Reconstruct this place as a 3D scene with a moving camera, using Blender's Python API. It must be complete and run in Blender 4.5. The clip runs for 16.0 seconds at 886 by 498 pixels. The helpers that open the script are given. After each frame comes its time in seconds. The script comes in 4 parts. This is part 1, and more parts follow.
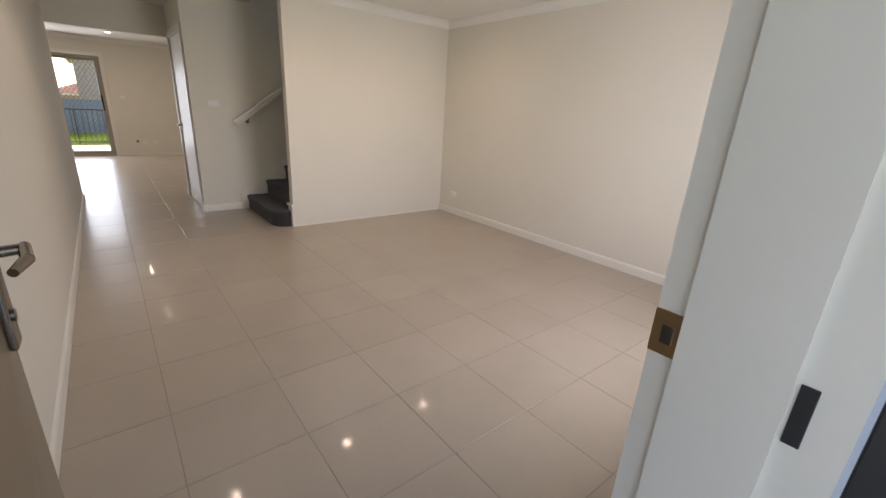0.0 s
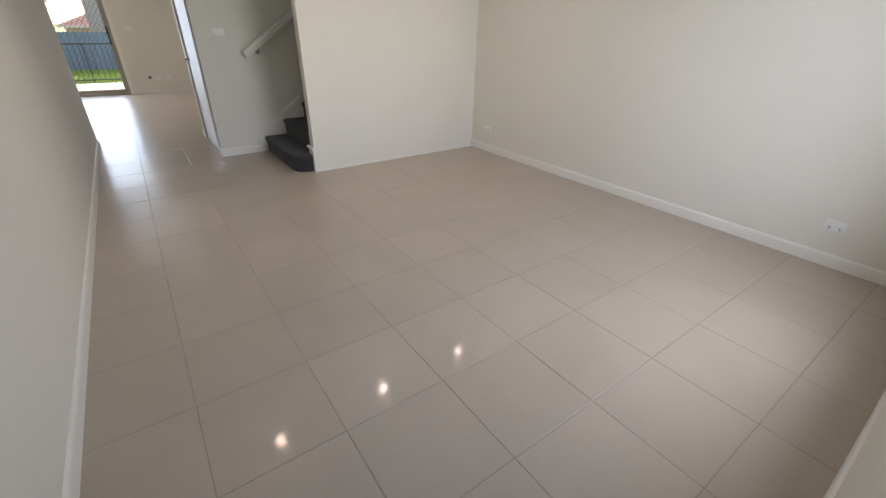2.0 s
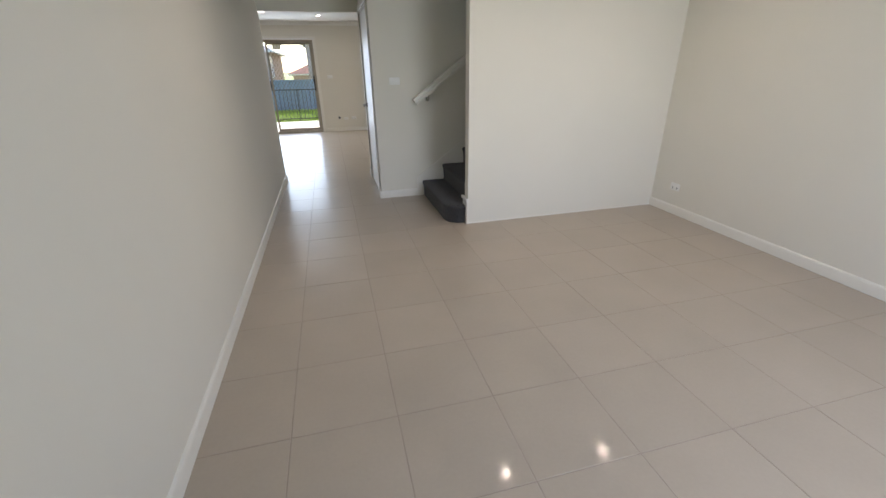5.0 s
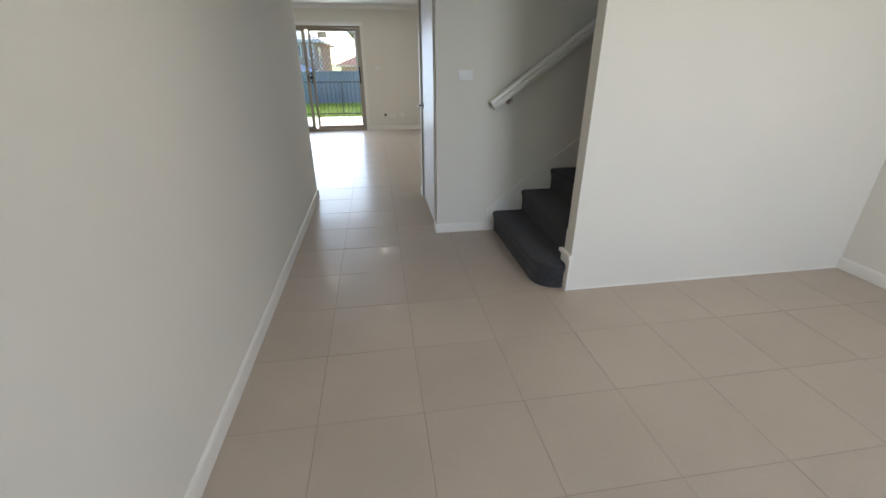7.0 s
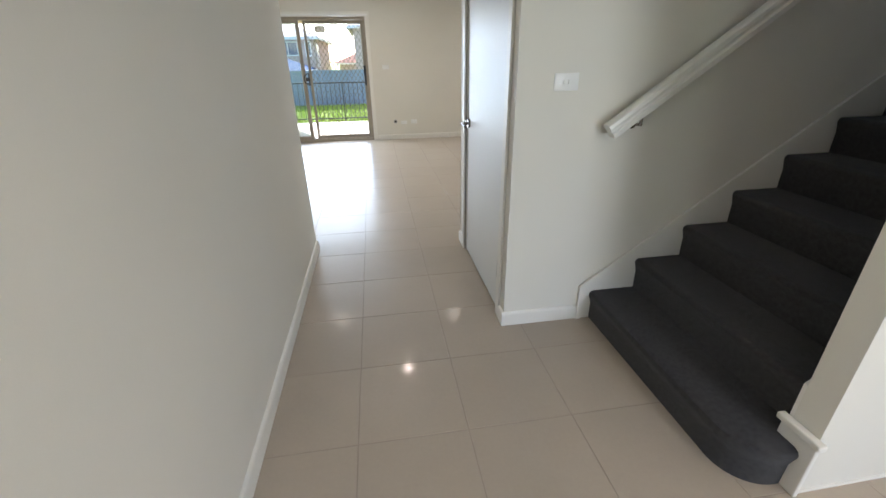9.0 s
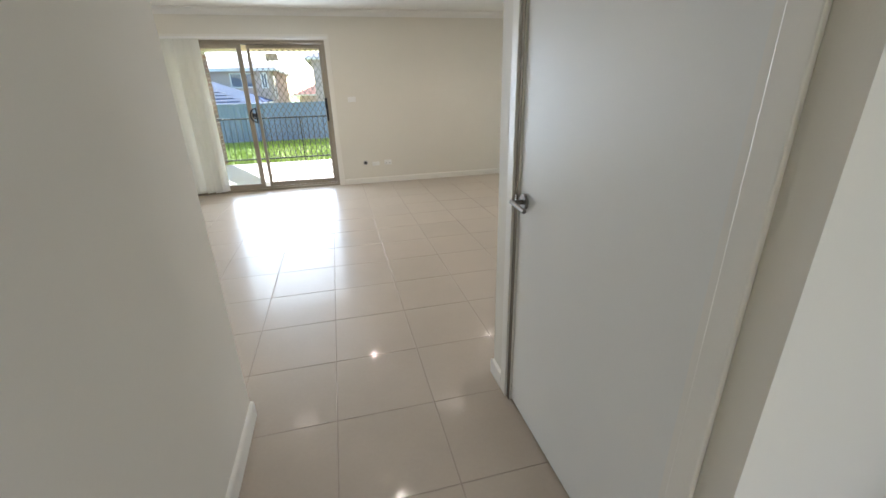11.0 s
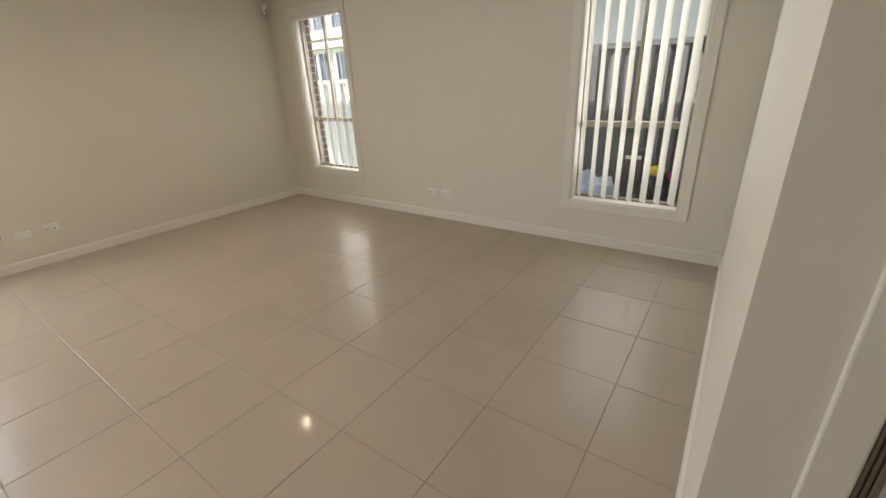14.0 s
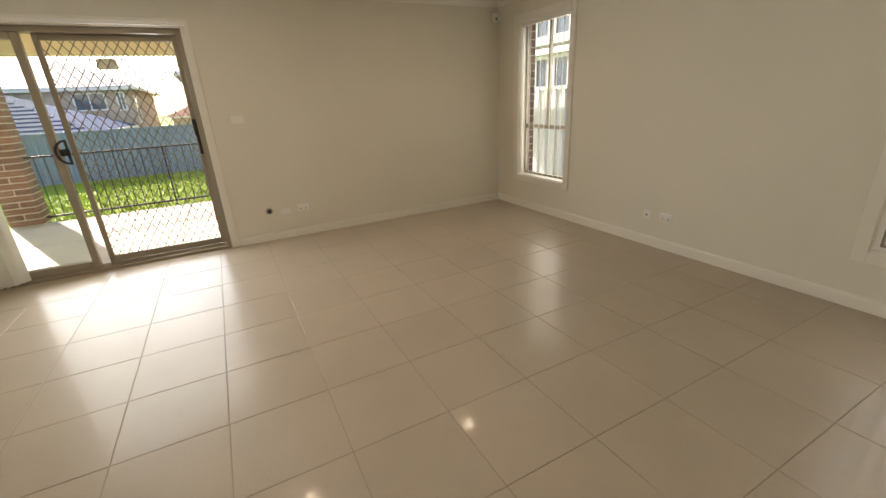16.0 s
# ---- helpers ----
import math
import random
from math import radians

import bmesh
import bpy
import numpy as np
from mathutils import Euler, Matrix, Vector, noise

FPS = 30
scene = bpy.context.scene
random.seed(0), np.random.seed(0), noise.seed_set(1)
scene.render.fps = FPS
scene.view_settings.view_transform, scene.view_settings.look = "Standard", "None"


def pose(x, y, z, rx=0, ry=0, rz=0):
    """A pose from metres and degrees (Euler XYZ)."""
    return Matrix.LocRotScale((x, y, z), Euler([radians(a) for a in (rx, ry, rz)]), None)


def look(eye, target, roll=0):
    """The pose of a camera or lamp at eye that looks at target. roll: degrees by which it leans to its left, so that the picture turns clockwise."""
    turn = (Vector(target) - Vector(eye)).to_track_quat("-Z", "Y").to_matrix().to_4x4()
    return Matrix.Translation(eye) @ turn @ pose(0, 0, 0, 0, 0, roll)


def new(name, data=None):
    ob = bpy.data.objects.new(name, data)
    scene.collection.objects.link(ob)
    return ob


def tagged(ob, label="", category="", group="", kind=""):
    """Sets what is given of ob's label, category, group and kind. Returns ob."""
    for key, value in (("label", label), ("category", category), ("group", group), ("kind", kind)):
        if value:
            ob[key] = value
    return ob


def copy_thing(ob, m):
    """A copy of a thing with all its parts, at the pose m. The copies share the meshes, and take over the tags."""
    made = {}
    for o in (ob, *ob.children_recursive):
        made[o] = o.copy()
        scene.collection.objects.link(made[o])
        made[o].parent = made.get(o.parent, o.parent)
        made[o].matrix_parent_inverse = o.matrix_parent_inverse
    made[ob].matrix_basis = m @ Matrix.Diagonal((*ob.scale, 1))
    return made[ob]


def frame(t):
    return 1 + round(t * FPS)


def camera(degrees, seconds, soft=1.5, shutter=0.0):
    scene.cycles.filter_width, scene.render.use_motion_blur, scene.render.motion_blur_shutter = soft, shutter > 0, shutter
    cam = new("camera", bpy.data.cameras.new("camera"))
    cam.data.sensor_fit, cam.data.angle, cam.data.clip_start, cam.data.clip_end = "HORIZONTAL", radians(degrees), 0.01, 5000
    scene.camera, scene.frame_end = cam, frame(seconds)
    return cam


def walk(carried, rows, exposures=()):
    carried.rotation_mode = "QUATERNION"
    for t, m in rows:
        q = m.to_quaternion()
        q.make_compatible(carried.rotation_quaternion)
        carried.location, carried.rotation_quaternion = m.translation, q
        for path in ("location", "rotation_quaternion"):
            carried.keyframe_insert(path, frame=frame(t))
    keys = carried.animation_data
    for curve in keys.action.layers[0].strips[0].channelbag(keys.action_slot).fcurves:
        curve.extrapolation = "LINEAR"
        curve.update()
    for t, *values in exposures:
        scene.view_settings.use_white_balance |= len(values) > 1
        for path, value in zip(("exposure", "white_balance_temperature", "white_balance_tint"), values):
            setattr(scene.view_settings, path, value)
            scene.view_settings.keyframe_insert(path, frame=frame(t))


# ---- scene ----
cam = camera(94.5, 16.0)
PATH = [
    (0, (-0.034, -1.728, 1.342), (1.171, -0.264, 0.708), 3.3),
    (0.5, (0.063, -1.578, 1.334), (0.986, -0.014, 0.497), 3.4),
    (1, (0.148, -1.472, 1.348), (1.11, 0.051, 0.479), 0.7),
    (1.5, (0.132, -1.348, 1.324), (1.152, 0.086, 0.374), 1.9),
    (2, (0.121, -1.355, 1.359), (1.158, 0.069, 0.413), 1.1),
    (2.5, (0.133, -1.338, 1.369), (1.086, 0.171, 0.466), 0.2),
    (3, (0.198, -1.271, 1.394), (0.998, 0.332, 0.504), -0.4),
    (3.5, (0.277, -1.209, 1.407), (0.943, 0.464, 0.537), -0.8),
    (4, (0.32, -1.166, 1.41), (0.863, 0.567, 0.571), -0.7),
    (6.5, (0.309, 0.271, 1.394), (0.68, 2.067, 0.596), -1.0),
    (7, (0.329, 0.633, 1.382), (0.609, 2.431, 0.551), -0.1),
    (7.5, (0.317, 1.025, 1.374), (0.636, 2.815, 0.542), 0.5),
    (8, (0.262, 1.353, 1.401), (0.578, 3.149, 0.581), -0.3),
    (8.5, (0.251, 1.742, 1.392), (0.523, 3.544, 0.566), 0.1),
    (9, (0.171, 2.109, 1.393), (0.445, 3.901, 0.548), -0.9),
    (9.5, (0.171, 2.491, 1.389), (0.436, 4.29, 0.555), -0.5),
    (9.7, (0.188, 2.642, 1.408), (0.436, 4.45, 0.59), -0.5),
    (11.8, (0.118, 4.216, 1.345), (0.757, 5.977, 0.645), -2.1),
    (12, (0.129, 4.385, 1.306), (0.812, 6.132, 0.612), -2.1),
    (12.5, (0.132, 4.695, 1.337), (0.955, 6.366, 0.609), -1.1),
    (13, (0.072, 4.952, 1.353), (1.189, 6.442, 0.623), -1.3),
    (13.5, (0.098, 5.128, 1.358), (1.421, 6.44, 0.632), -2.7),
    (14, (0.098, 5.283, 1.363), (1.594, 6.372, 0.603), -2.8),
    (14.5, (0.076, 5.371, 1.361), (1.657, 6.321, 0.588), -2.9),
    (15, (0.084, 5.426, 1.36), (1.596, 6.491, 0.6), -3.5),
    (15.5, (0.143, 5.5, 1.35), (1.406, 6.878, 0.64), -4.0),
    (16, (0.227, 5.544, 1.353), (1.079, 7.217, 0.664), -3.1),
]
EXPOSURES = [(0.0, 1.43, 7400, 26), (0.5, 1.8, 7100, 23), (1.0, 1.58, 6550, 21), (2.0, 1.5, 6550, 20), (4.0, 1.54, 6500, 19), (6.5, 1.62, 6200, 17), (8.0, 1.72, 6100, 16), (9.0, 2.15, 6250, 16), (9.5, 2.27, 6250, 16), (12.0, 1.9, 6600, 18), (12.6, 1.76, 7250, 20), (13.5, 1.7, 8000, 20), (14.5, 1.84, 6450, 19), (15.0, 1.76, 6150, 17), (15.5, 1.68, 7150, 19), (16.0, 1.58, 8300, 19)]
walk(cam, [(t, look(eye, target, roll)) for t, eye, target, roll in PATH], EXPOSURES)

# ---- world, sun, large lights ----
SUN_DIR = Vector((-0.42, 0.907, 0.0)).normalized()
SUN_EL = radians(32)
world = bpy.data.worlds.new("sky")
scene.world = world
world.use_nodes = True
wn = world.node_tree
sky = wn.nodes.new("ShaderNodeTexSky")
sky.sky_type = "NISHITA"
sky.sun_disc = False
sky.sun_elevation = SUN_EL
sky.sun_rotation = math.atan2(SUN_DIR.x, SUN_DIR.y)
sky.dust_density = 0.4
sky.ozone_density = 2.0
wn.nodes["Background"].inputs["Strength"].default_value = 0.15
wn.links.new(sky.outputs["Color"], wn.nodes["Background"].inputs["Color"])

sun = new("sun", bpy.data.lights.new("sun", "SUN"))
sun.data.energy = 4.8
sun.data.angle = radians(0.5)
sun.data.color = (1.0, 0.965, 0.91)
sun.matrix_world = look((-4, 16, 12), Vector((-4, 16, 12)) - (SUN_DIR * math.cos(SUN_EL) + Vector((0, 0, math.sin(SUN_EL)))))


def area(name, place, target, sx, sy, power, colour, spread=180):
    ob = new(name, bpy.data.lights.new(name, "AREA"))
    ob.data.shape = "RECTANGLE"
    ob.data.size, ob.data.size_y, ob.data.energy, ob.data.color = sx, sy, power, colour
    ob.data.spread = radians(spread)
    ob.matrix_world = look(place, target)
    return ob


# daylight of the front window, in its opening
area("front_window_daylight", (2.15, -1.52, 1.25), (2.0, 3, 1.1), 1.2, 1.6, 13.5, (0.80, 0.90, 1.0), 160)

# unseen fill lamp added in the north wall to brighten the living room
area("living_fill_light", (-3.8, 10.2, 1.2), (-2.2, 5, 0.8), 0.85, 1.65, 7, (0.84, 0.93, 1.0))

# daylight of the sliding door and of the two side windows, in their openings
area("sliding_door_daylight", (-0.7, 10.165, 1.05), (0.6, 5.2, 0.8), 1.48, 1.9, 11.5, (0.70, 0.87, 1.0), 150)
area("side_window_daylight", (3.73, 9.32, 1.2), (0, 9.32, 1.0), 0.72, 1.5, 3.6, (0.88, 0.95, 1.0))
area("side_window_daylight", (3.73, 5.97, 1.35), (0, 5.97, 1.0), 0.72, 1.5, 4.2, (0.88, 0.95, 1.0))

CEIL = 2.42
DOWNLIGHTS = [(0.43, 1.85, 4), (1.635, 1.88, 4), (2.745, 1.87, 4), (0.355, 6.5, 4), (-1.585, 9.02, 4), (0.32, 8.97, 4), (2.2, 9.0, 4)]
WARM = (1.0, 0.93, 0.83)


# ---- materials ----
def mat(name, colour, rough=0.5, metal=0.0, var=0.08, scale=6.0, bump=0.0, bump_scale=120.0, spec=0.5, vary=0.0, sheen=0.0, emit=0.0, stain=0.0):
    m = bpy.data.materials.new(name)
    m.use_nodes = True
    nt = m.node_tree
    b = nt.nodes["Principled BSDF"]
    b.inputs["Roughness"].default_value = rough
    b.inputs["Metallic"].default_value = metal
    b.inputs["Specular IOR Level"].default_value = spec
    b.inputs["Sheen Weight"].default_value = sheen
    tc = nt.nodes.new("ShaderNodeTexCoord")
    geo = nt.nodes.new("ShaderNodeNewGeometry")
    big = nt.nodes.new("ShaderNodeTexNoise")
    big.inputs["Scale"].default_value = scale
    big.inputs["Detail"].default_value = 5
    fine = nt.nodes.new("ShaderNodeTexNoise")
    fine.inputs["Scale"].default_value = bump_scale
    fine.inputs["Detail"].default_value = 3
    nt.links.new(geo.outputs["Position"], big.inputs["Vector"])
    nt.links.new(geo.outputs["Position"], fine.inputs["Vector"])
    mix = nt.nodes.new("ShaderNodeMath")
    mix.operation = "MULTIPLY_ADD"
    mix.inputs[1].default_value = 0.35
    nt.links.new(fine.outputs["Fac"], mix.inputs[0])
    nt.links.new(big.outputs["Fac"], mix.inputs[2])
    ramp = nt.nodes.new("ShaderNodeMapRange")
    ramp.inputs["From Min"].default_value = 0.4
    ramp.inputs["From Max"].default_value = 0.95
    ramp.inputs["To Min"].default_value = 1 - var
    ramp.inputs["To Max"].default_value = 1 + var
    nt.links.new(mix.outputs[0], ramp.inputs["Value"])
    last = ramp.outputs["Result"]
    if vary:
        info = nt.nodes.new("ShaderNodeObjectInfo")
        rr = nt.nodes.new("ShaderNodeMapRange")
        rr.inputs["To Min"].default_value = 1 - vary
        rr.inputs["To Max"].default_value = 1 + vary
        nt.links.new(info.outputs["Random"], rr.inputs["Value"])
        mul = nt.nodes.new("ShaderNodeMath")
        mul.operation = "MULTIPLY"
        nt.links.new(last, mul.inputs[0])
        nt.links.new(rr.outputs["Result"], mul.inputs[1])
        last = mul.outputs[0]
    col = nt.nodes.new("ShaderNodeVectorMath")
    col.operation = "SCALE"
    col.inputs[0].default_value = colour
    nt.links.new(last, col.inputs["Scale"])
    nt.links.new(col.outputs["Vector"], b.inputs["Base Color"])
    rv = nt.nodes.new("ShaderNodeMapRange")
    rv.inputs["To Min"].default_value = max(0.02, rough * (0.86 - stain))
    rv.inputs["To Max"].default_value = min(1.0, rough * (1.14 + stain))
    nt.links.new(big.outputs["Fac"], rv.inputs["Value"])
    nt.links.new(rv.outputs["Result"], b.inputs["Roughness"])
    if bump:
        bp = nt.nodes.new("ShaderNodeBump")
        bp.inputs["Strength"].default_value = bump
        bp.inputs["Distance"].default_value = 0.002
        nt.links.new(fine.outputs["Fac"], bp.inputs["Height"])
        nt.links.new(bp.outputs["Normal"], b.inputs["Normal"])
    if emit:
        b.inputs["Emission Color"].default_value = (*colour, 1)
        b.inputs["Emission Strength"].default_value = emit
    return m


def glass_mat(name, tint=(0.96, 0.98, 0.97)):
    m = bpy.data.materials.new(name)
    m.use_nodes = True
    nt = m.node_tree
    nt.nodes.remove(nt.nodes["Principled BSDF"])
    tr = nt.nodes.new("ShaderNodeBsdfTransparent")
    tr.inputs["Color"].default_value = (*tint, 1)
    gl = nt.nodes.new("ShaderNodeBsdfGlossy")
    gl.inputs["Roughness"].default_value = 0.02
    lw = nt.nodes.new("ShaderNodeLayerWeight")
    lw.inputs["Blend"].default_value = 0.5
    pw = nt.nodes.new("ShaderNodeMath")
    pw.operation = "POWER"
    pw.inputs[1].default_value = 4.5
    nt.links.new(lw.outputs["Facing"], pw.inputs[0])
    fr = nt.nodes.new("ShaderNodeMath")
    fr.operation = "MULTIPLY_ADD"
    fr.inputs[1].default_value = 0.7
    fr.inputs[2].default_value = 0.035
    nt.links.new(pw.outputs[0], fr.inputs[0])
    mx = nt.nodes.new("ShaderNodeMixShader")
    nt.links.new(fr.outputs[0], mx.inputs["Fac"])
    nt.links.new(tr.outputs["BSDF"], mx.inputs[1])
    nt.links.new(gl.outputs["BSDF"], mx.inputs[2])
    nt.links.new(mx.outputs["Shader"], nt.nodes["Material Output"].inputs["Surface"])
    return m


def blind_mat():
    m = mat("blind_fabric", (0.88, 0.87, 0.83), 0.8, var=0.03, scale=9, bump=0.25, bump_scale=500)
    nt = m.node_tree
    tl = nt.nodes.new("ShaderNodeBsdfTranslucent")
    tl.inputs["Color"].default_value = (0.88, 0.87, 0.82, 1)
    mx = nt.nodes.new("ShaderNodeMixShader")
    mx.inputs["Fac"].default_value = 0.5
    nt.links.new(nt.nodes["Principled BSDF"].outputs["BSDF"], mx.inputs[1])
    nt.links.new(tl.outputs["BSDF"], mx.inputs[2])
    nt.links.new(mx.outputs["Shader"], nt.nodes["Material Output"].inputs["Surface"])
    return m


M_WALL = mat("wall_paint", (0.72, 0.685, 0.605), 0.62, var=0.025, scale=1.3, bump=0.12, bump_scale=260, spec=0.35)
M_CEIL = mat("ceiling_paint", (0.80, 0.79, 0.75), 0.85, var=0.02, scale=1.0, bump=0.08, bump_scale=200, spec=0.2)
M_TRIM = mat("gloss_white_trim", (0.765, 0.735, 0.67), 0.34, var=0.02, scale=3, bump=0.05, bump_scale=90)
M_DOOR = mat("door_paint", (0.74, 0.735, 0.70), 0.38, var=0.02, scale=2.5, bump=0.02, bump_scale=160)
M_TILE = mat("porcelain_tile", (0.435, 0.370, 0.298), 0.34, var=0.06, scale=2.2, bump=0.03, bump_scale=60, spec=0.3, vary=0.025)
M_TILE.node_tree.nodes["Principled BSDF"].inputs["Coat Weight"].default_value = 0.18
M_TILE.node_tree.nodes["Principled BSDF"].inputs["Coat Roughness"].default_value = 0.065
M_GROUT = mat("grout", (0.33, 0.275, 0.225), 0.8, var=0.15, scale=8, bump=0.3, bump_scale=300)
M_CARPET = mat("charcoal_carpet", (0.044, 0.042, 0.043), 0.95, var=0.35, scale=60, bump=1.0, bump_scale=420, spec=0.1, sheen=0.15)
M_FRONT = mat("tan_gloss_door_paint", (0.25, 0.20, 0.145), 0.16, var=0.05, scale=2.5, bump=0.02, bump_scale=160)
M_STEEL = mat("brushed_steel", (0.21, 0.20, 0.19), 0.3, metal=1.0, var=0.06, scale=30)
M_DARKSTEEL = mat("dark_chrome", (0.32, 0.28, 0.24), 0.2, metal=1.0, var=0.08, scale=20)
M_BRONZE = mat("bronze_strip", (0.27, 0.24, 0.21), 0.35, metal=1.0, var=0.06, scale=40)
M_ALU = mat("champagne_aluminium", (0.31, 0.265, 0.205), 0.42, metal=0.25, var=0.04, scale=12)
M_BLACK = mat("black_plastic", (0.015, 0.015, 0.017), 0.35, var=0.1, scale=20)
M_PLASTIC = mat("white_plastic", (0.80, 0.79, 0.76), 0.3, var=0.02, scale=30)
M_SLOT = mat("socket_slot", (0.05, 0.05, 0.05), 0.5)
M_GREY = mat("grey_plastic", (0.35, 0.35, 0.34), 0.4)
M_LAMP = mat("lamp_glow", (1.0, 0.86, 0.66), 0.4, emit=70.0)
M_DOME = mat("dome_glow", (1.0, 0.9, 0.76), 0.4, emit=2.6)
M_GLASS = glass_mat("clear_glass")
M_BLIND = blind_mat()
M_MESH = mat("screen_mesh", (0.16, 0.14, 0.11), 0.5, metal=0.4)
M_BRICK = mat("red_brown_brick", (0.23, 0.12, 0.085), 0.85, var=0.25, scale=20, bump=0.6, bump_scale=150, vary=0.22)
M_MORTAR = mat("cream_mortar", (0.62, 0.58, 0.51), 0.9, var=0.12, scale=15, bump=0.5, bump_scale=200)
M_CONC = mat("pale_concrete", (0.62, 0.60, 0.56), 0.8, var=0.12, scale=2.5, bump=0.3, bump_scale=120)
M_GRASS = mat("grass_ground", (0.21, 0.31, 0.04), 0.9, var=0.35, scale=3.0, bump=1.0, bump_scale=60)
M_BLADE = mat("grass_blade", (0.28, 0.40, 0.05), 0.7, var=0.35, scale=4.0)
M_FENCE_BLUE = mat("blue_grey_steel_fence", (0.19, 0.265, 0.37), 0.5, var=0.06, scale=3, vary=0.02)
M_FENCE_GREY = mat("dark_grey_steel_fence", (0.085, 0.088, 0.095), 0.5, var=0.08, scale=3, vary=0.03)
# sunlight on this stretch of side fence is put into its pale colour
M_FENCE_SUNLIT = mat("pale_sunlit_steel_fence", (0.55, 0.60, 0.62), 0.5, var=0.05, scale=3)
M_RENDER_W = mat("white_render", (0.72, 0.70, 0.67), 0.85, var=0.05, scale=2, bump=0.3, bump_scale=60)
M_RENDER_P = mat("buff_brickwork", (0.47, 0.38, 0.33), 0.85, var=0.12, scale=5, bump=0.4, bump_scale=40)
M_ROOF_T = mat("grey_roof_tile", (0.36, 0.35, 0.36), 0.5, spec=0.5, var=0.18, scale=5, bump=0.4, bump_scale=30, vary=0.06)
M_ROOF_B = mat("blue_steel_roof", (0.05, 0.09, 0.17), 0.8, spec=0.05, var=0.08, scale=3)
M_ROOF_R = mat("terracotta_roof", (0.36, 0.20, 0.14), 0.7, spec=0.05, var=0.18, scale=5)
M_DARKGLASS = mat("dark_window_glass", (0.10, 0.125, 0.17), 0.08)
M_SOFFIT = mat("cream_soffit", (0.62, 0.54, 0.37), 0.7, var=0.03, scale=2)
M_GUTTER = mat("gutter_white", (0.7, 0.7, 0.68), 0.4)
M_BAGW = mat("white_plastic_sheet", (0.66, 0.68, 0.74), 0.45, var=0.08, scale=9, bump=0.6, bump_scale=25)
M_BAGB = mat("black_plastic_bag", (0.012, 0.012, 0.014), 0.3, var=0.2, scale=12, bump=0.7, bump_scale=30)
M_YELLOW = mat("yellow_cloth", (0.75, 0.50, 0.03), 0.7, var=0.1, scale=15)
M_PINK = mat("magenta_cloth", (0.45, 0.03, 0.16), 0.7, var=0.1, scale=15)
M_CARD = mat("printed_carton", (0.07, 0.045, 0.04), 0.7, var=0.3, scale=18)


# ---- building helpers ----
def mesh_of(bm, material, smooth=False):
    me = bpy.data.meshes.new("mesh")
    bmesh.ops.recalc_face_normals(bm, faces=bm.faces[:])
    bm.to_mesh(me)
    bm.free()
    if smooth:
        me.shade_smooth()
        me.set_sharp_from_angle(angle=radians(40))
    me.materials.append(material)
    return me


def box(bm, x0, x1, y0, y1, z0, z1):
    m = Matrix.LocRotScale(((x0 + x1) / 2, (y0 + y1) / 2, (z0 + z1) / 2), None, (abs(x1 - x0), abs(y1 - y0), abs(z1 - z0)))
    return bmesh.ops.create_cube(bm, size=1, matrix=m)["verts"]


def rbox(bm, x0, x1, y0, y1, z0, z1, r=0.004, seg=2):
    vs = box(bm, x0, x1, y0, y1, z0, z1)
    es = list({e for v in vs for e in v.link_edges})
    bmesh.ops.bevel(bm, geom=es, offset=r, segments=seg, profile=0.5, affect="EDGES")


def cyl(bm, p, q, r, r2=None, seg=16):
    p, q = Vector(p), Vector(q)
    d = q - p
    m = Matrix.Translation((p + q) / 2) @ d.to_track_quat("Z", "Y").to_matrix().to_4x4()
    return bmesh.ops.create_cone(bm, cap_ends=True, segments=seg, radius1=r, radius2=r if r2 is None else r2, depth=d.length, matrix=m)["verts"]


def prism(bm, pts, vec):
    """An outline of 3D points pushed along a vector."""
    vec = Vector(vec)
    a = [bm.verts.new(p) for p in pts]
    b = [bm.verts.new(Vector(p) + vec) for p in pts]
    bm.faces.new(a)
    bm.faces.new(b[::-1])
    n = len(pts)
    for i in range(n):
        bm.faces.new((a[i], b[i], b[(i + 1) % n], a[(i + 1) % n]))


def thing(name, label, category, place=(0, 0, 0), group="", kind=""):
    e = new(name)
    e.empty_display_size = 0.05
    e.location = place
    tagged(e, label, category, group, kind)
    return e


def part(name, bm, material, parent, label="", smooth=False):
    ob = new(name, mesh_of(bm, material, smooth))
    if parent is not None:
        ob.parent = parent
        if parent.parent is None:
            ob.matrix_parent_inverse = Matrix.Translation(-Vector(parent.location))
    if label:
        ob["label"] = label
    return ob


def struct(name, bm, material, label, category, smooth=False):
    ob = new(name, mesh_of(bm, material, smooth))
    return tagged(ob, label, category, "", "structure")


def wall(name, axis, lo, hi, a0, a1, z0, z1, holes=(), label="painted plaster wall in warm off-white", material=None):
    """A wall whose thickness runs lo..hi along axis and whose length runs a0..a1; holes are (a0, a1, z0, z1)."""
    bm = bmesh.new()

    def put(b0, b1, c0, c1):
        if b1 - b0 > 1e-4 and c1 - c0 > 1e-4:
            box(bm, lo, hi, b0, b1, c0, c1) if axis == "x" else box(bm, b0, b1, lo, hi, c0, c1)

    at = a0
    for h0, h1, k0, k1 in sorted(holes):
        put(at, h0, z0, z1)
        put(h0, h1, z0, k0)
        put(h0, h1, k1, z1)
        at = h1
    put(at, a1, z0, z1)
    return struct(name, bm, material or M_WALL, label, "wall")


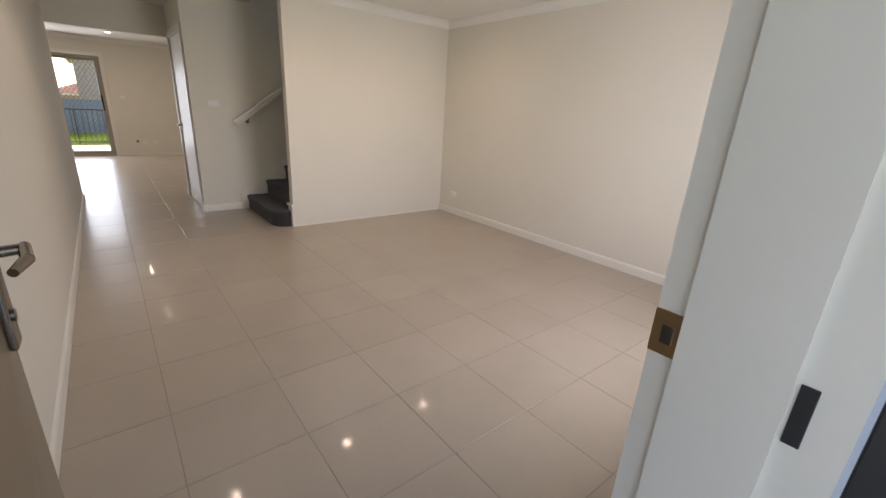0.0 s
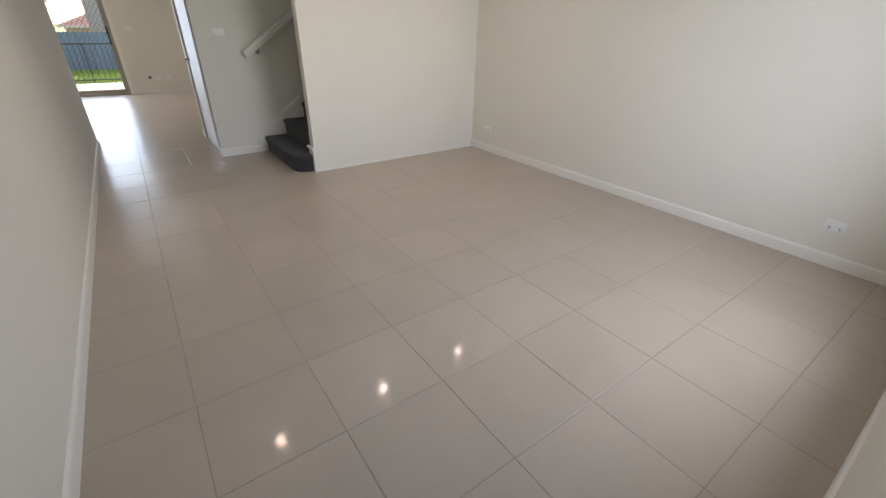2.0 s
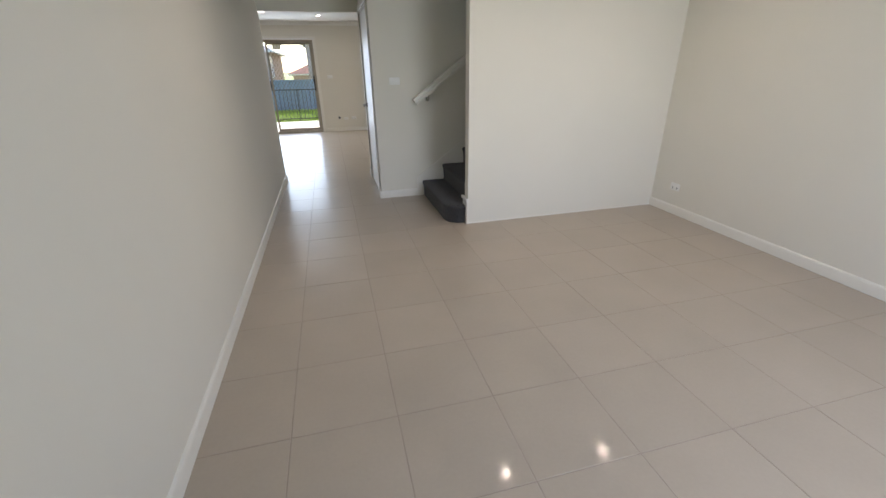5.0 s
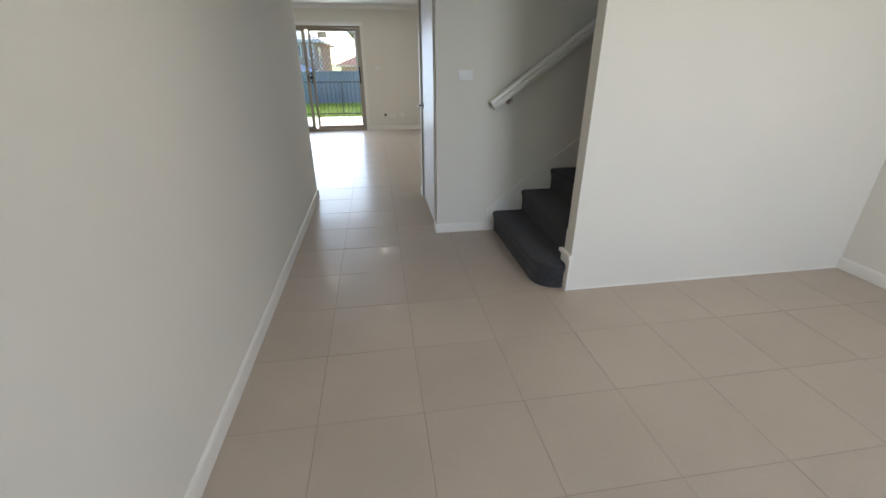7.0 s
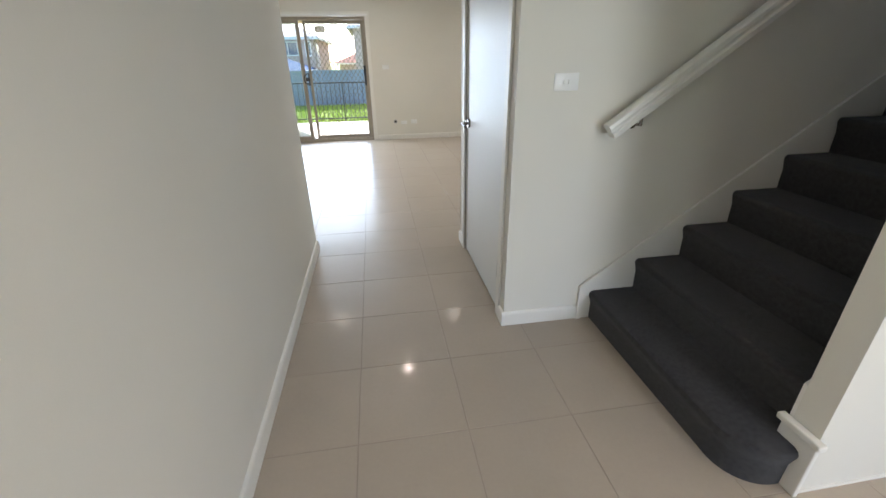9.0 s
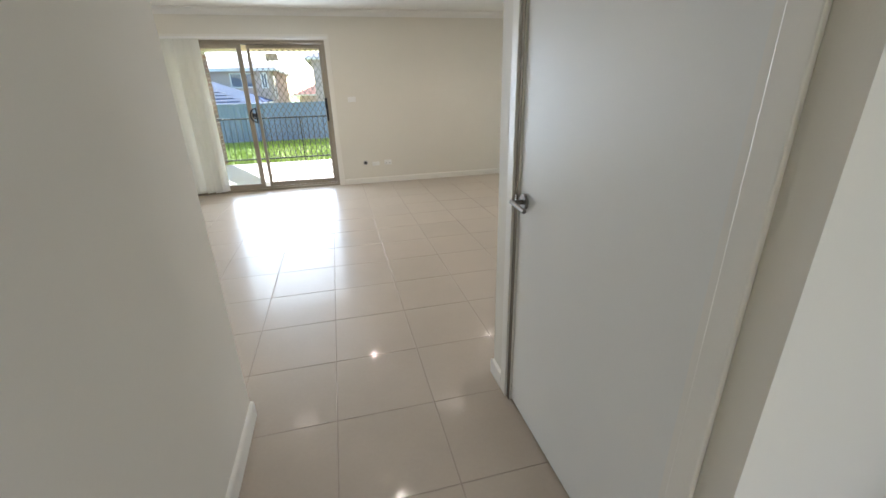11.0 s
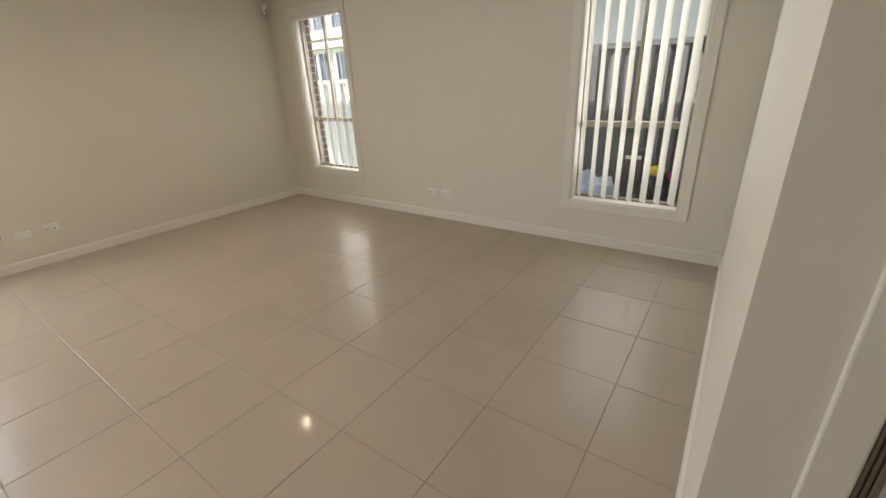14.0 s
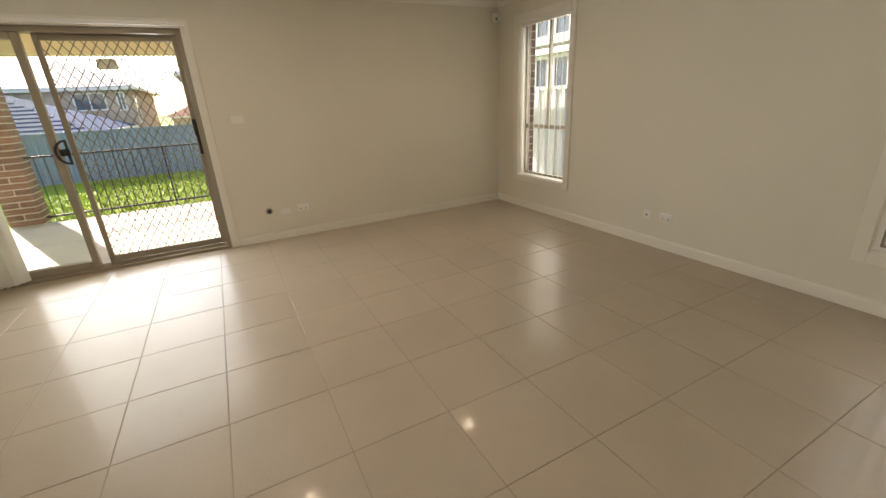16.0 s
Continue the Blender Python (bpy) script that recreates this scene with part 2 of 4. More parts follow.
# ---- structure ----
XL, XR, XF, XE = -0.375, 0.80, 3.615, 3.495
YD, YN, YS, YH, YB = -1.46, 2.845, 3.985, 5.225, 10.17
wall("wall_hall_west", "x", XL - 0.1, XL, YD, YH, 0, CEIL)
wall("wall_hall_east", "x", XR, XR + 0.1, YS, YH, 0, CEIL, [(4.115, 5.045, 0, 2.065)])
wall("wall_stair", "y", YS, YS + 0.1, XR + 0.1, XF, 0, 5.0)
wall("wall_nib", "y", YN, YN + 0.095, 1.505, XF, 0, 5.0)
# the high hole is unseen, added to let sky light into the stairwell
wall("wall_front_east", "x", XF, XF + 0.25, YD - 0.24, YS + 0.1, 0, 5.0, [(2.98, 3.95, 3.0, 4.7)])
wall("wall_front", "y", YD - 0.24, YD, -2.0, XF, 0, CEIL + 0.2, [(-0.28, 0.69, 0, 2.12), (1.5, 2.8, 0.45, 2.1)])
wall("wall_living_south_east", "y", YH - 0.1, YH, XR + 0.1, XE, 0, CEIL)
wall("wall_living_south_west", "y", YH - 0.1, YH, -4.3, XL - 0.1, 0, CEIL)
wall("wall_living_west", "x", -4.4, -4.3, YH - 0.1, YB + 0.24, 0, CEIL)
W1 = (8.93, 9.75, 0.40, 2.12)
W2 = (5.567, 6.388, 0.37, 2.12)
wall("wall_living_east", "x", XE, XE + 0.25, YH - 0.1, YB + 0.24, 0, CEIL, [W2, (W1[0], W1[1] + 0.07, W1[2], W1[3])])
SD = (-2.03, 0.115, 0.0, 2.05)
# the western hole is an addition that holds the fill lamp
wall("wall_living_north", "y", YB, YB + 0.24, -4.3, XE, 0, CEIL, [(-4.25, -3.35, 0.35, 2.05), SD])
wall("bulkhead_hall", "y", YH - 0.11, YH - 0.003, XL, XR, 2.06, CEIL, label="plaster bulkhead over the hall opening")
wall("wall_stair_top", "x", 1.39, 1.505, YN, YS, CEIL, 5.0)

bm = bmesh.new()
box(bm, XL - 0.1, XF, YD - 0.24, YN, CEIL, CEIL + 0.1)
box(bm, XL - 0.1, 1.39, YN, YS, CEIL, CEIL + 0.1)
box(bm, XL - 0.1, XR + 0.1, YS, YH, CEIL, CEIL + 0.1)
box(bm, 1.39, XF, YN, YS + 0.1, 5.0, 5.1)
struct("ceiling_front", bm, M_CEIL, "flat white painted plaster ceiling", "ceiling")
bm = bmesh.new()
box(bm, -4.4, XE + 0.25, YH, YB + 0.24, CEIL, CEIL + 0.1)
box(bm, XR + 0.1, XE + 0.25, YS + 0.1, YH, CEIL, CEIL + 0.1)
struct("ceiling_living", bm, M_CEIL, "flat white painted plaster ceiling of the living room", "ceiling")


def run(bm, p, q, normal, profile):
    """A moulding from p to q; the profile is (out from the wall, up) pairs."""
    p, q, n = Vector(p), Vector(q), Vector(normal)
    prism(bm, [p + n * a + Vector((0, 0, b)) for a, b in profile], q - p)


COVE = [(0.0, 0.0), (0.075, 0.0), (0.075, -0.008), (0.05, -0.016), (0.028, -0.032), (0.014, -0.055), (0.008, -0.078), (0.0, -0.078)]
SKIRT = [(0.0, 0.0), (0.014, 0.0), (0.014, 0.066), (0.012, 0.078), (0.007, 0.084), (0.0, 0.086)]


def moulding(name, p, q, n, profile, z, label, material=M_TRIM):
    bm = bmesh.new()
    run(bm, (*p, z), (*q, z), (*n, 0), profile)
    return struct(name, bm, material, label, "moulding", True)


for p, q, n in [((XL, YD), (XL, YH - 0.11), (1, 0)), ((XF, YD), (XF, YN), (-1, 0)), ((1.505, YN), (XF, YN), (0, -1)), ((XL, YD), (XF, YD), (0, 1))]:
    moulding("cornice_front", p, q, n, COVE, CEIL, "white plaster cove cornice", M_CEIL)
for p, q, n in [((-4.3, YB), (XE, YB), (0, -1)), ((XE, YH), (XE, YB), (-1, 0)), ((-4.3, YH), (XE, YH), (0, 1)), ((-4.3, YH), (-4.3, YB), (1, 0))]:
    moulding("cornice_living", p, q, n, COVE, CEIL, "white plaster cove cornice of the living room", M_CEIL)
SK = "white gloss painted timber skirting board"
for p, q, n in [
    ((XL, -1.41), (XL, YH + 0.014), (1, 0)), ((XF, YD), (XF, YN), (-1, 0)), ((XL - 0.1, YH), (-4.3, YH), (0, 1)),
    ((XR, YS), (XR, 4.064), (-1, 0)), ((XR - 0.014, YS), (1.235, YS), (0, -1)), ((XR, 5.105), (XR, YH), (-1, 0)),
    ((XR - 0.014, YH), (XE, YH), (0, 1)), ((XE, YH + 0.014), (XE, YB), (-1, 0)), ((0.2, YB), (XE - 0.014, YB), (0, -1)), ((-4.3, YB), (-2.11, YB), (0, -1)),
    ((-4.3, YH + 0.014), (-4.3, YB - 0.014), (1, 0)), ((0.80, YD), (XF - 0.014, YD), (0, 1)),
]:
    moulding("baseboard", p, q, n, SKIRT, 0, SK)
SKIRT_LOW = [(0.0, 0.0), (0.006, 0.0), (0.006, 0.012), (0.0, 0.014)]
moulding("baseboard", (1.505, YN), (XF - 0.014, YN), (0, -1), SKIRT_LOW, 0, "thin white bead at the foot of the wall")


# ---- stairs ----
RISE, GO, NOSE = 0.181, 0.2495, 1.296
Y0S, Y1S = YN + 0.11, YS - 0.015
stairs = thing("staircase", "straight staircase covered in charcoal carpet between white strings", "stairs", (1.3, 3.4, 0))


def step_outline(x0, x1, z0, z1):
    """Side view of one carpeted step with a rounded nosing."""
    r = 0.022
    pts = [(x1, z0), (x0 + 0.016, z0), (x0 + 0.014, z1 - 0.075), (x0 + 0.006, z1 - 0.045)]
    for k in range(7):
        a = radians(200 - 110 * k / 6)
        pts.append((x0 + r + r * math.cos(a), z1 - r + r * math.sin(a)))
    pts.append((x1, z1))
    return pts


for k in range(1, 14):
    x0 = NOSE + GO * k
    if x0 + GO > XF:
        break
    bm = bmesh.new()
    prism(bm, [(x, Y0S, z) for x, z in step_outline(x0, x0 + GO + 0.04, RISE * k, RISE * (k + 1))], (0, Y1S - Y0S, 0))
    part("step", bm, M_CARPET, stairs, smooth=True)
bm = bmesh.new()


def first_step_edge(inset):
    pts = [(NOSE + inset, Y1S)]
    r, cx, cy = 0.17, NOSE + 0.17, 2.865 + 0.17
    for k in range(13):
        a = radians(180 + 90 * k / 12)
        pts.append((cx + (r - inset) * math.cos(a), cy + (r - inset) * math.sin(a)))
    pts.append((1.489, 2.865 + inset))
    return pts


rings = []
for inset, z in [(0.018, 0.0), (0.016, 0.10), (0.009, 0.125), (0.002, 0.145), (0.0, 0.158), (0.006, 0.172), (0.022, 0.18)]:
    e = first_step_edge(inset)
    rings.append([bm.verts.new((x, y, z)) for x, y in e] + [bm.verts.new((1.489, 2.96, z)), bm.verts.new((NOSE + GO + 0.05, 2.96, z)), bm.verts.new((NOSE + GO + 0.05, Y1S, z))])
for a, b in zip(rings, rings[1:]):
    for i in range(len(a)):
        j = (i + 1) % len(a)
        bm.faces.new((a[i], a[j], b[j], b[i]))
bm.faces.new(rings[0][::-1])
bm.faces.new(rings[-1])
part("step", bm, M_CARPET, stairs, "curved bottom step with a bullnose end", True)


def string_board(y0, y1, x_start, z_start, vertical):
    """White raking string with a bead along its top."""
    bm = bmesh.new()
    sl = RISE / GO
    x_end = XF - 0.01
    top = lambda x: z_start + sl * (x - x_start)
    prism(bm, [(x_start, y0, 0.0), (x_end, y0, 0.0), (x_end, y0, top(x_end)), (x_start + 0.03, y0, top(x_start + 0.03)), (x_start, y0, z_start - 0.004)], (0, y1 - y0, 0))
    return bm


part("string", string_board(YS - 0.014, YS - 0.001, 1.236, 0.212, True), M_TRIM, stairs, "white painted wall string")
part("string", string_board(YN + 0.096, YN + 0.109, 1.507, 0.40, True), M_TRIM, stairs, "white painted wall string")
bm = bmesh.new()
x0, z0, sl = 1.232, 0.214, RISE / GO
prism(bm, [(x0, YS - 0.022, z0), (x0 + 0.03, YS - 0.022, z0 + 0.026), (XF - 0.01, YS - 0.022, z0 + sl * (XF - 0.01 - x0)), (XF - 0.01, YS - 0.022, z0 - 0.042 + sl * (XF - 0.01 - x0)), (x0 + 0.03, YS - 0.022, z0 - 0.016), (x0 + 0.03, YS - 0.022, 0.0), (x0, YS - 0.022, 0.0)], (0, 0.0085, 0))
part("string_bead", bm, M_TRIM, stairs)
bm = bmesh.new()
rbox(bm, 1.487, 1.5045, YN - 0.016, YN + 0.112, 0, 0.235, 0.004)
part("newel_trim", bm, M_TRIM, stairs, "white skirting block round the wall end")
bm = bmesh.new()
rbox(bm, 1.473, 1.5043, YN - 0.03, YN + 0.126, 0.2355, 0.262, 0.007, 3)
part("newel_cap", bm, M_TRIM, stairs)

# handrail on the stair wall
rail = thing("handrail", "white painted timber handrail fixed to the stair wall", "handrail", (1.3, 3.92, 1.0))
bm = bmesh.new()
PROFILE = [(-0.026, -0.034), (0.026, -0.034), (0.029, -0.012), (0.022, -0.006), (0.022, 0.004), (0.029, 0.012), (0.027, 0.028), (0.014, 0.036), (-0.014, 0.036), (-0.027, 0.028), (-0.029, 0.012), (-0.022, 0.004), (-0.022, -0.006), (-0.029, -0.012)]
a, b = Vector((1.232, YS - 0.075, 1.074)), Vector((3.5, YS - 0.075, 1.074 + 0.722 * (3.5 - 1.232)))
up = 1.05 * Vector((-(b - a).normalized().z, 0, (b - a).normalized().x))
prism(bm, [a + Vector((0, 1, 0)) * u + up * v for u, v in PROFILE], b - a)
part("rail", bm, M_TRIM, rail, smooth=True)
for bx in (1.385, 2.3, 3.2):
    bz = 1.072 + 0.715 * (bx - 1.236)
    bm = bmesh.new()
    cyl(bm, (bx, YS, bz - 0.085), (bx, YS - 0.008, bz - 0.085), 0.022)
    cyl(bm, (bx, YS - 0.006, bz - 0.085), (bx, YS - 0.075, bz - 0.08), 0.007)
    cyl(bm, (bx, YS - 0.073, bz - 0.083), (bx, YS - 0.075, bz - 0.03), 0.007)
    part("bracket", bm, M_DARKSTEEL, rail, "dark metal bracket", True)


# ---- doors ----
def architrave(bm, axis, face, out, a0, a1, ztop, w=0.065, th=0.014):
    """Moulded casing round three sides of an opening; out is +1 or -1 along axis."""
    lo, hi = sorted((face, face + out * th))
    for s0, s1, t0, t1 in [(a0 - w, a0, 0, ztop + w), (a1, a1 + w, 0, ztop + w), (a0, a1, ztop, ztop + w)]:
        (rbox(bm, lo, hi, s0, s1, t0, t1, 0.004) if axis == "x" else rbox(bm, s0, s1, lo, hi, t0, t1, 0.004))


hall_door = thing("door_1", "closed flush white painted door with a steel lever", "door", (XR, 4.58, 0), kind="structure")
bm = bmesh.new()
rbox(bm, XR + 0.006, XR + 0.042, 4.143, 5.015, 0.012, 2.04, 0.002)
leaf = part("door_leaf", bm, M_DOOR, hall_door)
bm = bmesh.new()
box(bm, XR - 0.001, XR + 0.1, 4.1155, 4.14, 0, 2.0645)
box(bm, XR - 0.001, XR + 0.1, 5.02, 5.0445, 0, 2.0645)
box(bm, XR - 0.001, XR + 0.1, 4.14, 5.02, 2.043, 2.0645)
box(bm, XR + 0.046, XR + 0.06, 4.14, 4.152, 0, 2.043)
box(bm, XR + 0.046, XR + 0.06, 5.008, 5.02, 0, 2.043)
part("door_jamb", bm, M_TRIM, hall_door)
bm = bmesh.new()
architrave(bm, "x", XR, -1, 4.115, 5.0475, 2.062, 0.057)
part("architrave", bm, M_TRIM, hall_door)
bm = bmesh.new()
for i in range(3):
    cyl(bm, (XR - 0.0015, 5.025 + 0.0082 * i, 0.0), (XR - 0.0015, 5.025 + 0.0082 * i, 2.03), 0.0042, seg=10)
part("seal_strip", bm, M_BRONZE, hall_door, "ribbed bronze coloured seal strip", True)
bm = bmesh.new()
rbox(bm, XR - 0.009, XR - 0.001, 5.018, 5.034, 0.97, 1.0, 0.003)
part("latch", bm, M_DARKSTEEL, hall_door)
for hz in (0.27, 1.78):
    bm = bmesh.new()
    cyl(bm, (XR + 0.001, 4.141, hz - 0.045), (XR + 0.001, 4.141, hz + 0.045), 0.007, seg=12)
    box(bm, XR + 0.0035, XR + 0.0058, 4.142, 4.172, hz - 0.045, hz + 0.045)
    part("hinge", bm, M_STEEL, hall_door, smooth=True)
bm = bmesh.new()
cyl(bm, (XR + 0.0055, 4.97, 0.983), (XR - 0.006, 4.97, 0.983), 0.03, 0.029, 32)
handle = part("door_handle", bm, M_STEEL, hall_door, "satin steel lever on a round rose", True)
bm = bmesh.new()
cyl(bm, (XR - 0.006, 4.97, 0.983), (XR - 0.046, 4.97, 0.983), 0.0095, 0.0085, 20)
cyl(bm, (XR - 0.044, 4.985, 0.983), (XR - 0.046, 4.866, 0.976), 0.0085, 0.0082, 20)
part("lever", bm, M_STEEL, handle, smooth=True)

# front door, swung open against the hall wall
front = thing("door_2", "open tan gloss front door with a dark lever lock", "door", (-0.2, -1.46, 0), kind="structure")
LX0, LX1 = -0.277, -0.239
bm = bmesh.new()
rbox(bm, LX0, LX1, -1.462, -0.647, 0.015, 2.06, 0.003)
leaf = part("door_leaf", bm, M_FRONT, front, "tan gloss painted leaf")
bm = bmesh.new()
rbox(bm, LX1, LX1 + 0.013, -0.706, -0.656, 0.865, 1.11, 0.004, 3)
lockp = part("lock_plate", bm, M_DARKSTEEL, front, "dark chrome lock plate", True)
bm = bmesh.new()
cyl(bm, (LX1 + 0.01, -0.681, 1.055), (LX1 + 0.058, -0.681, 1.058), 0.011, 0.010, 20)
cyl(bm, (LX1 + 0.054, -0.674, 1.06), (LX1 + 0.064, -0.75, 1.056), 0.0095, 0.0105, 20)
cyl(bm, (LX1 + 0.064, -0.75, 1.056), (LX1 + 0.05, -0.80, 1.05), 0.0105, 0.008, 20)
part("lever", bm, M_DARKSTEEL, lockp, smooth=True)
bm = bmesh.new()
cyl(bm, (LX1 + 0.012, -0.681, 0.93), (LX1 + 0.018, -0.681, 0.93), 0.012, seg=20)
part("key_cylinder", bm, M_STEEL, lockp, smooth=True)
bm = bmesh.new()
JX = 0.652
# right jamb with rebate, stop and outer face; left jamb and head
box(bm, JX, 0.69, -1.52, -1.474, 0, 2.12)
box(bm, JX - 0.013, 0.69, -1.669, -1.52, 0, 2.12)
box(bm, JX, 0.69, -1.742, -1.669, 0, 2.12)
box(bm, -0.28, -0.237, -1.72, -1.463, 0, 2.12)
box(bm, -0.237, JX - 0.0135, -1.669, -1.52, 2.075, 2.12)
box(bm, -0.237, JX, -1.5195, -1.455, 2.085, 2.12)
box(bm, -0.237, JX, -1.742, -1.6695, 2.085, 2.12)
part("door_jamb", bm, M_TRIM, front)
bm = bmesh.new()
architrave(bm, "y", YD, 1, -0.285, 0.735, 2.10)
part("architrave", bm, M_TRIM, front)
bm = bmesh.new()
rbox(bm, JX - 0.0025, JX + 0.001, -1.517, -1.473, 0.97, 1.05, 0.001)
strike = part("strike_plate", bm, mat("brass_strike", (0.42, 0.27, 0.14), 0.35, metal=0.9), front, "brass strike plate")
bm = bmesh.new()
rbox(bm, JX - 0.004, JX - 0.002, -1.509, -1.489, 0.992, 1.025, 0.0008)
part("latch_hole", bm, M_STEEL, strike)
bm = bmesh.new()
rbox(bm, JX - 0.004, JX + 0.001, -1.696, -1.675, 0.925, 1.02, 0.0015)
part("screen_strike", bm, M_BLACK, front, "black screen door strike")
bm = bmesh.new()
rbox(bm, -0.237, JX - 0.014, -1.7, -1.45, 0.001, 0.012, 0.004)
part("threshold", bm, M_ALU, front)

# black screen door, folded open outside
sdoor = thing("screen_door", "black metal screen door folded open outside", "door", (0.68, -1.75, 0))
bm = bmesh.new()
for a, b, c, d in ((-1.82, -1.75, 0.02, 2.08), (-2.62, -2.55, 0.02, 2.08), (-2.55, -1.82, 0.02, 0.2), (-2.55, -1.82, 2.0, 2.08), (-2.55, -1.82, 1.0, 1.08)):
    rbox(bm, 0.665, 0.69, a, b, c, d, 0.003)
part("screen_frame", bm, M_BLACK, sdoor)
bm = bmesh.new()
box(bm, 0.676, 0.679, -2.56, -1.81, 0.19, 2.01)
part("screen_sheet", bm, M_BLACK, sdoor, "black security mesh")

# front window, behind the start of the walk
fw = thing("window_front", "aluminium front window facing the street", "window", (2.15, -1.6, 0.45), kind="structure")
bm = bmesh.new()
for s0, s1, t0, t1 in [(1.5, 1.54, 0.45, 2.1), (2.76, 2.8, 0.45, 2.1), (1.54, 2.76, 0.45, 0.49), (1.54, 2.76, 2.06, 2.1), (2.13, 2.17, 0.49, 2.06)]:
    box(bm, s0, s1, -1.65, -1.6, t0, t1)
part("window_frame", bm, M_ALU, fw)


# frame of the added, unseen opening round the fill lamp
dw = thing("window_dining", "unseen aluminium window frame added round the fill lamp", "window", (-3.8, YB + 0.1, 0.35), kind="structure")
bm = bmesh.new()
for s0, s1, t0, t1 in [(-4.249, -4.21, 0.351, 2.049), (-3.39, -3.351, 0.351, 2.049), (-4.21, -3.39, 0.351, 0.39), (-4.21, -3.39, 2.01, 2.049)]:
    box(bm, s0, s1, YB + 0.06, YB + 0.11, t0, t1)
part("window_frame", bm, M_ALU, dw)


# ---- sliding door ----
slider = thing("sliding_door", "champagne aluminium sliding glass door with diamond security screen", "door", ((SD[0] + SD[1]) / 2, YB + 0.1, 0), kind="structure")
x0, x1, z1 = SD[0], SD[1], SD[3]
F0, F1 = YB + 0.03, YB + 0.15
bm = bmesh.new()
rbox(bm, x0 + 0.001, x0 + 0.045, F0, F1, 0.03, z1 - 0.045, 0.003)
rbox(bm, x1 - 0.045, x1 - 0.001, F0, F1, 0.03, z1 - 0.045, 0.003)
rbox(bm, x0 + 0.001, x1 - 0.001, F0, F1, z1 - 0.045, z1 - 0.001, 0.003)
rbox(bm, x0 + 0.001, x1 - 0.001, F0 - 0.02, F1, 0.001, 0.03, 0.003)
for k in range(3):
    box(bm, x0 + 0.05, x1 - 0.05, F0 + 0.012 + 0.035 * k, F0 + 0.018 + 0.035 * k, 0.03, 0.042)
part("door_frame", bm, M_ALU, slider)


def panel(xa, xb, y0, y1, st, name, label):
    bm = bmesh.new()
    za, zb = 0.043, z1 - 0.046
    rbox(bm, xa, xa + st, y0, y1, za, zb, 0.004)
    rbox(bm, xb - st, xb, y0, y1, za, zb, 0.004)
    rbox(bm, xa + st, xb - st, y0, y1, za, za + 0.06, 0.004)
    rbox(bm, xa + st, xb - st, y0, y1, zb - 0.05, zb, 0.004)
    p = part(name, bm, M_ALU, slider, label)
    return p, (xa + st, xb - st, za + 0.06, zb - 0.05)


XM = -0.935
sash, g = panel(x0 + 0.046, -0.99, F0 + 0.045, F0 + 0.08, 0.062, "fixed_panel", "fixed glass panel")
bm = bmesh.new()
box(bm, g[0] - 0.005, g[1] + 0.005, F0 + 0.06, F0 + 0.065, g[2] - 0.005, g[3] + 0.005)
pane = part("pane", bm, M_GLASS, sash)
pane.visible_shadow = False
# the sliding glass leaf stands open behind the fixed panel
sash, g = panel(x0 + 0.085, -0.985, F0 + 0.005, F0 + 0.04, 0.055, "sliding_panel", "sliding glass leaf pushed open")
bm = bmesh.new()
box(bm, g[0] - 0.005, g[1] + 0.005, F0 + 0.02, F0 + 0.025, g[2] - 0.005, g[3] + 0.005)
pane = part("pane", bm, M_GLASS, sash)
pane.visible_shadow = False
bm = bmesh.new()
hx, hz, hy = -0.94, 1.085, F0 + 0.004
ring = []
for k in range(13):
    a = radians(90 + 180 * k / 12)
    ring.append(Vector((hx + 0.01 + 0.085 * math.cos(a), hy - 0.012, hz + 0.095 * math.sin(a))))
for p, q in zip(ring, ring[1:]):
    cyl(bm, p, q, 0.0095, seg=10)
rbox(bm, hx - 0.046, hx + 0.024, hy - 0.022, hy, hz - 0.03, hz + 0.03, 0.005)
rbox(bm, hx, hx + 0.02, hy - 0.022, hy - 0.002, hz - 0.105, hz + 0.105, 0.005)
part("pull_handle", bm, M_BLACK, sash, "black D-shaped pull handle", True)
screen, g = panel(-0.93, x1 - 0.046, F0 + 0.084, F0 + 0.112, 0.042, "screen_panel", "security screen with diamond grille")
bm = bmesh.new()
yy = F0 + 0.098
w, h = g[1] - g[0], g[3] - g[2]
cell_w, cell_h = 0.075, 0.112
slope = cell_h / cell_w
n = int((w + h / slope) / cell_w) + 2
for sgn in (1, -1):
    for k in range(n):
        c = (g[0] - h / slope + cell_w * k) if sgn > 0 else (g[0] + cell_w * k)
        za, zb = g[2], g[3]
        pa, pb = (c, c + (h / slope)) if sgn > 0 else (c, c - (h / slope))
        lo_t, hi_t = 0.0, 1.0
        dx = pb - pa
        for edge, s in ((g[0], 1), (g[1], -1)):
            t = (edge - pa) / dx
            if (dx > 0) == (s > 0):
                lo_t = max(lo_t, t)
            else:
                hi_t = min(hi_t, t)
        if hi_t - lo_t > 0.01:
            cyl(bm, (pa + dx * lo_t, yy + 0.001 * sgn, za + (zb - za) * lo_t), (pa + dx * hi_t, yy + 0.001 * sgn, za + (zb - za) * hi_t), 0.0036, seg=6)
part("diamond_grille", bm, M_MESH, screen, "dark diamond security grille")
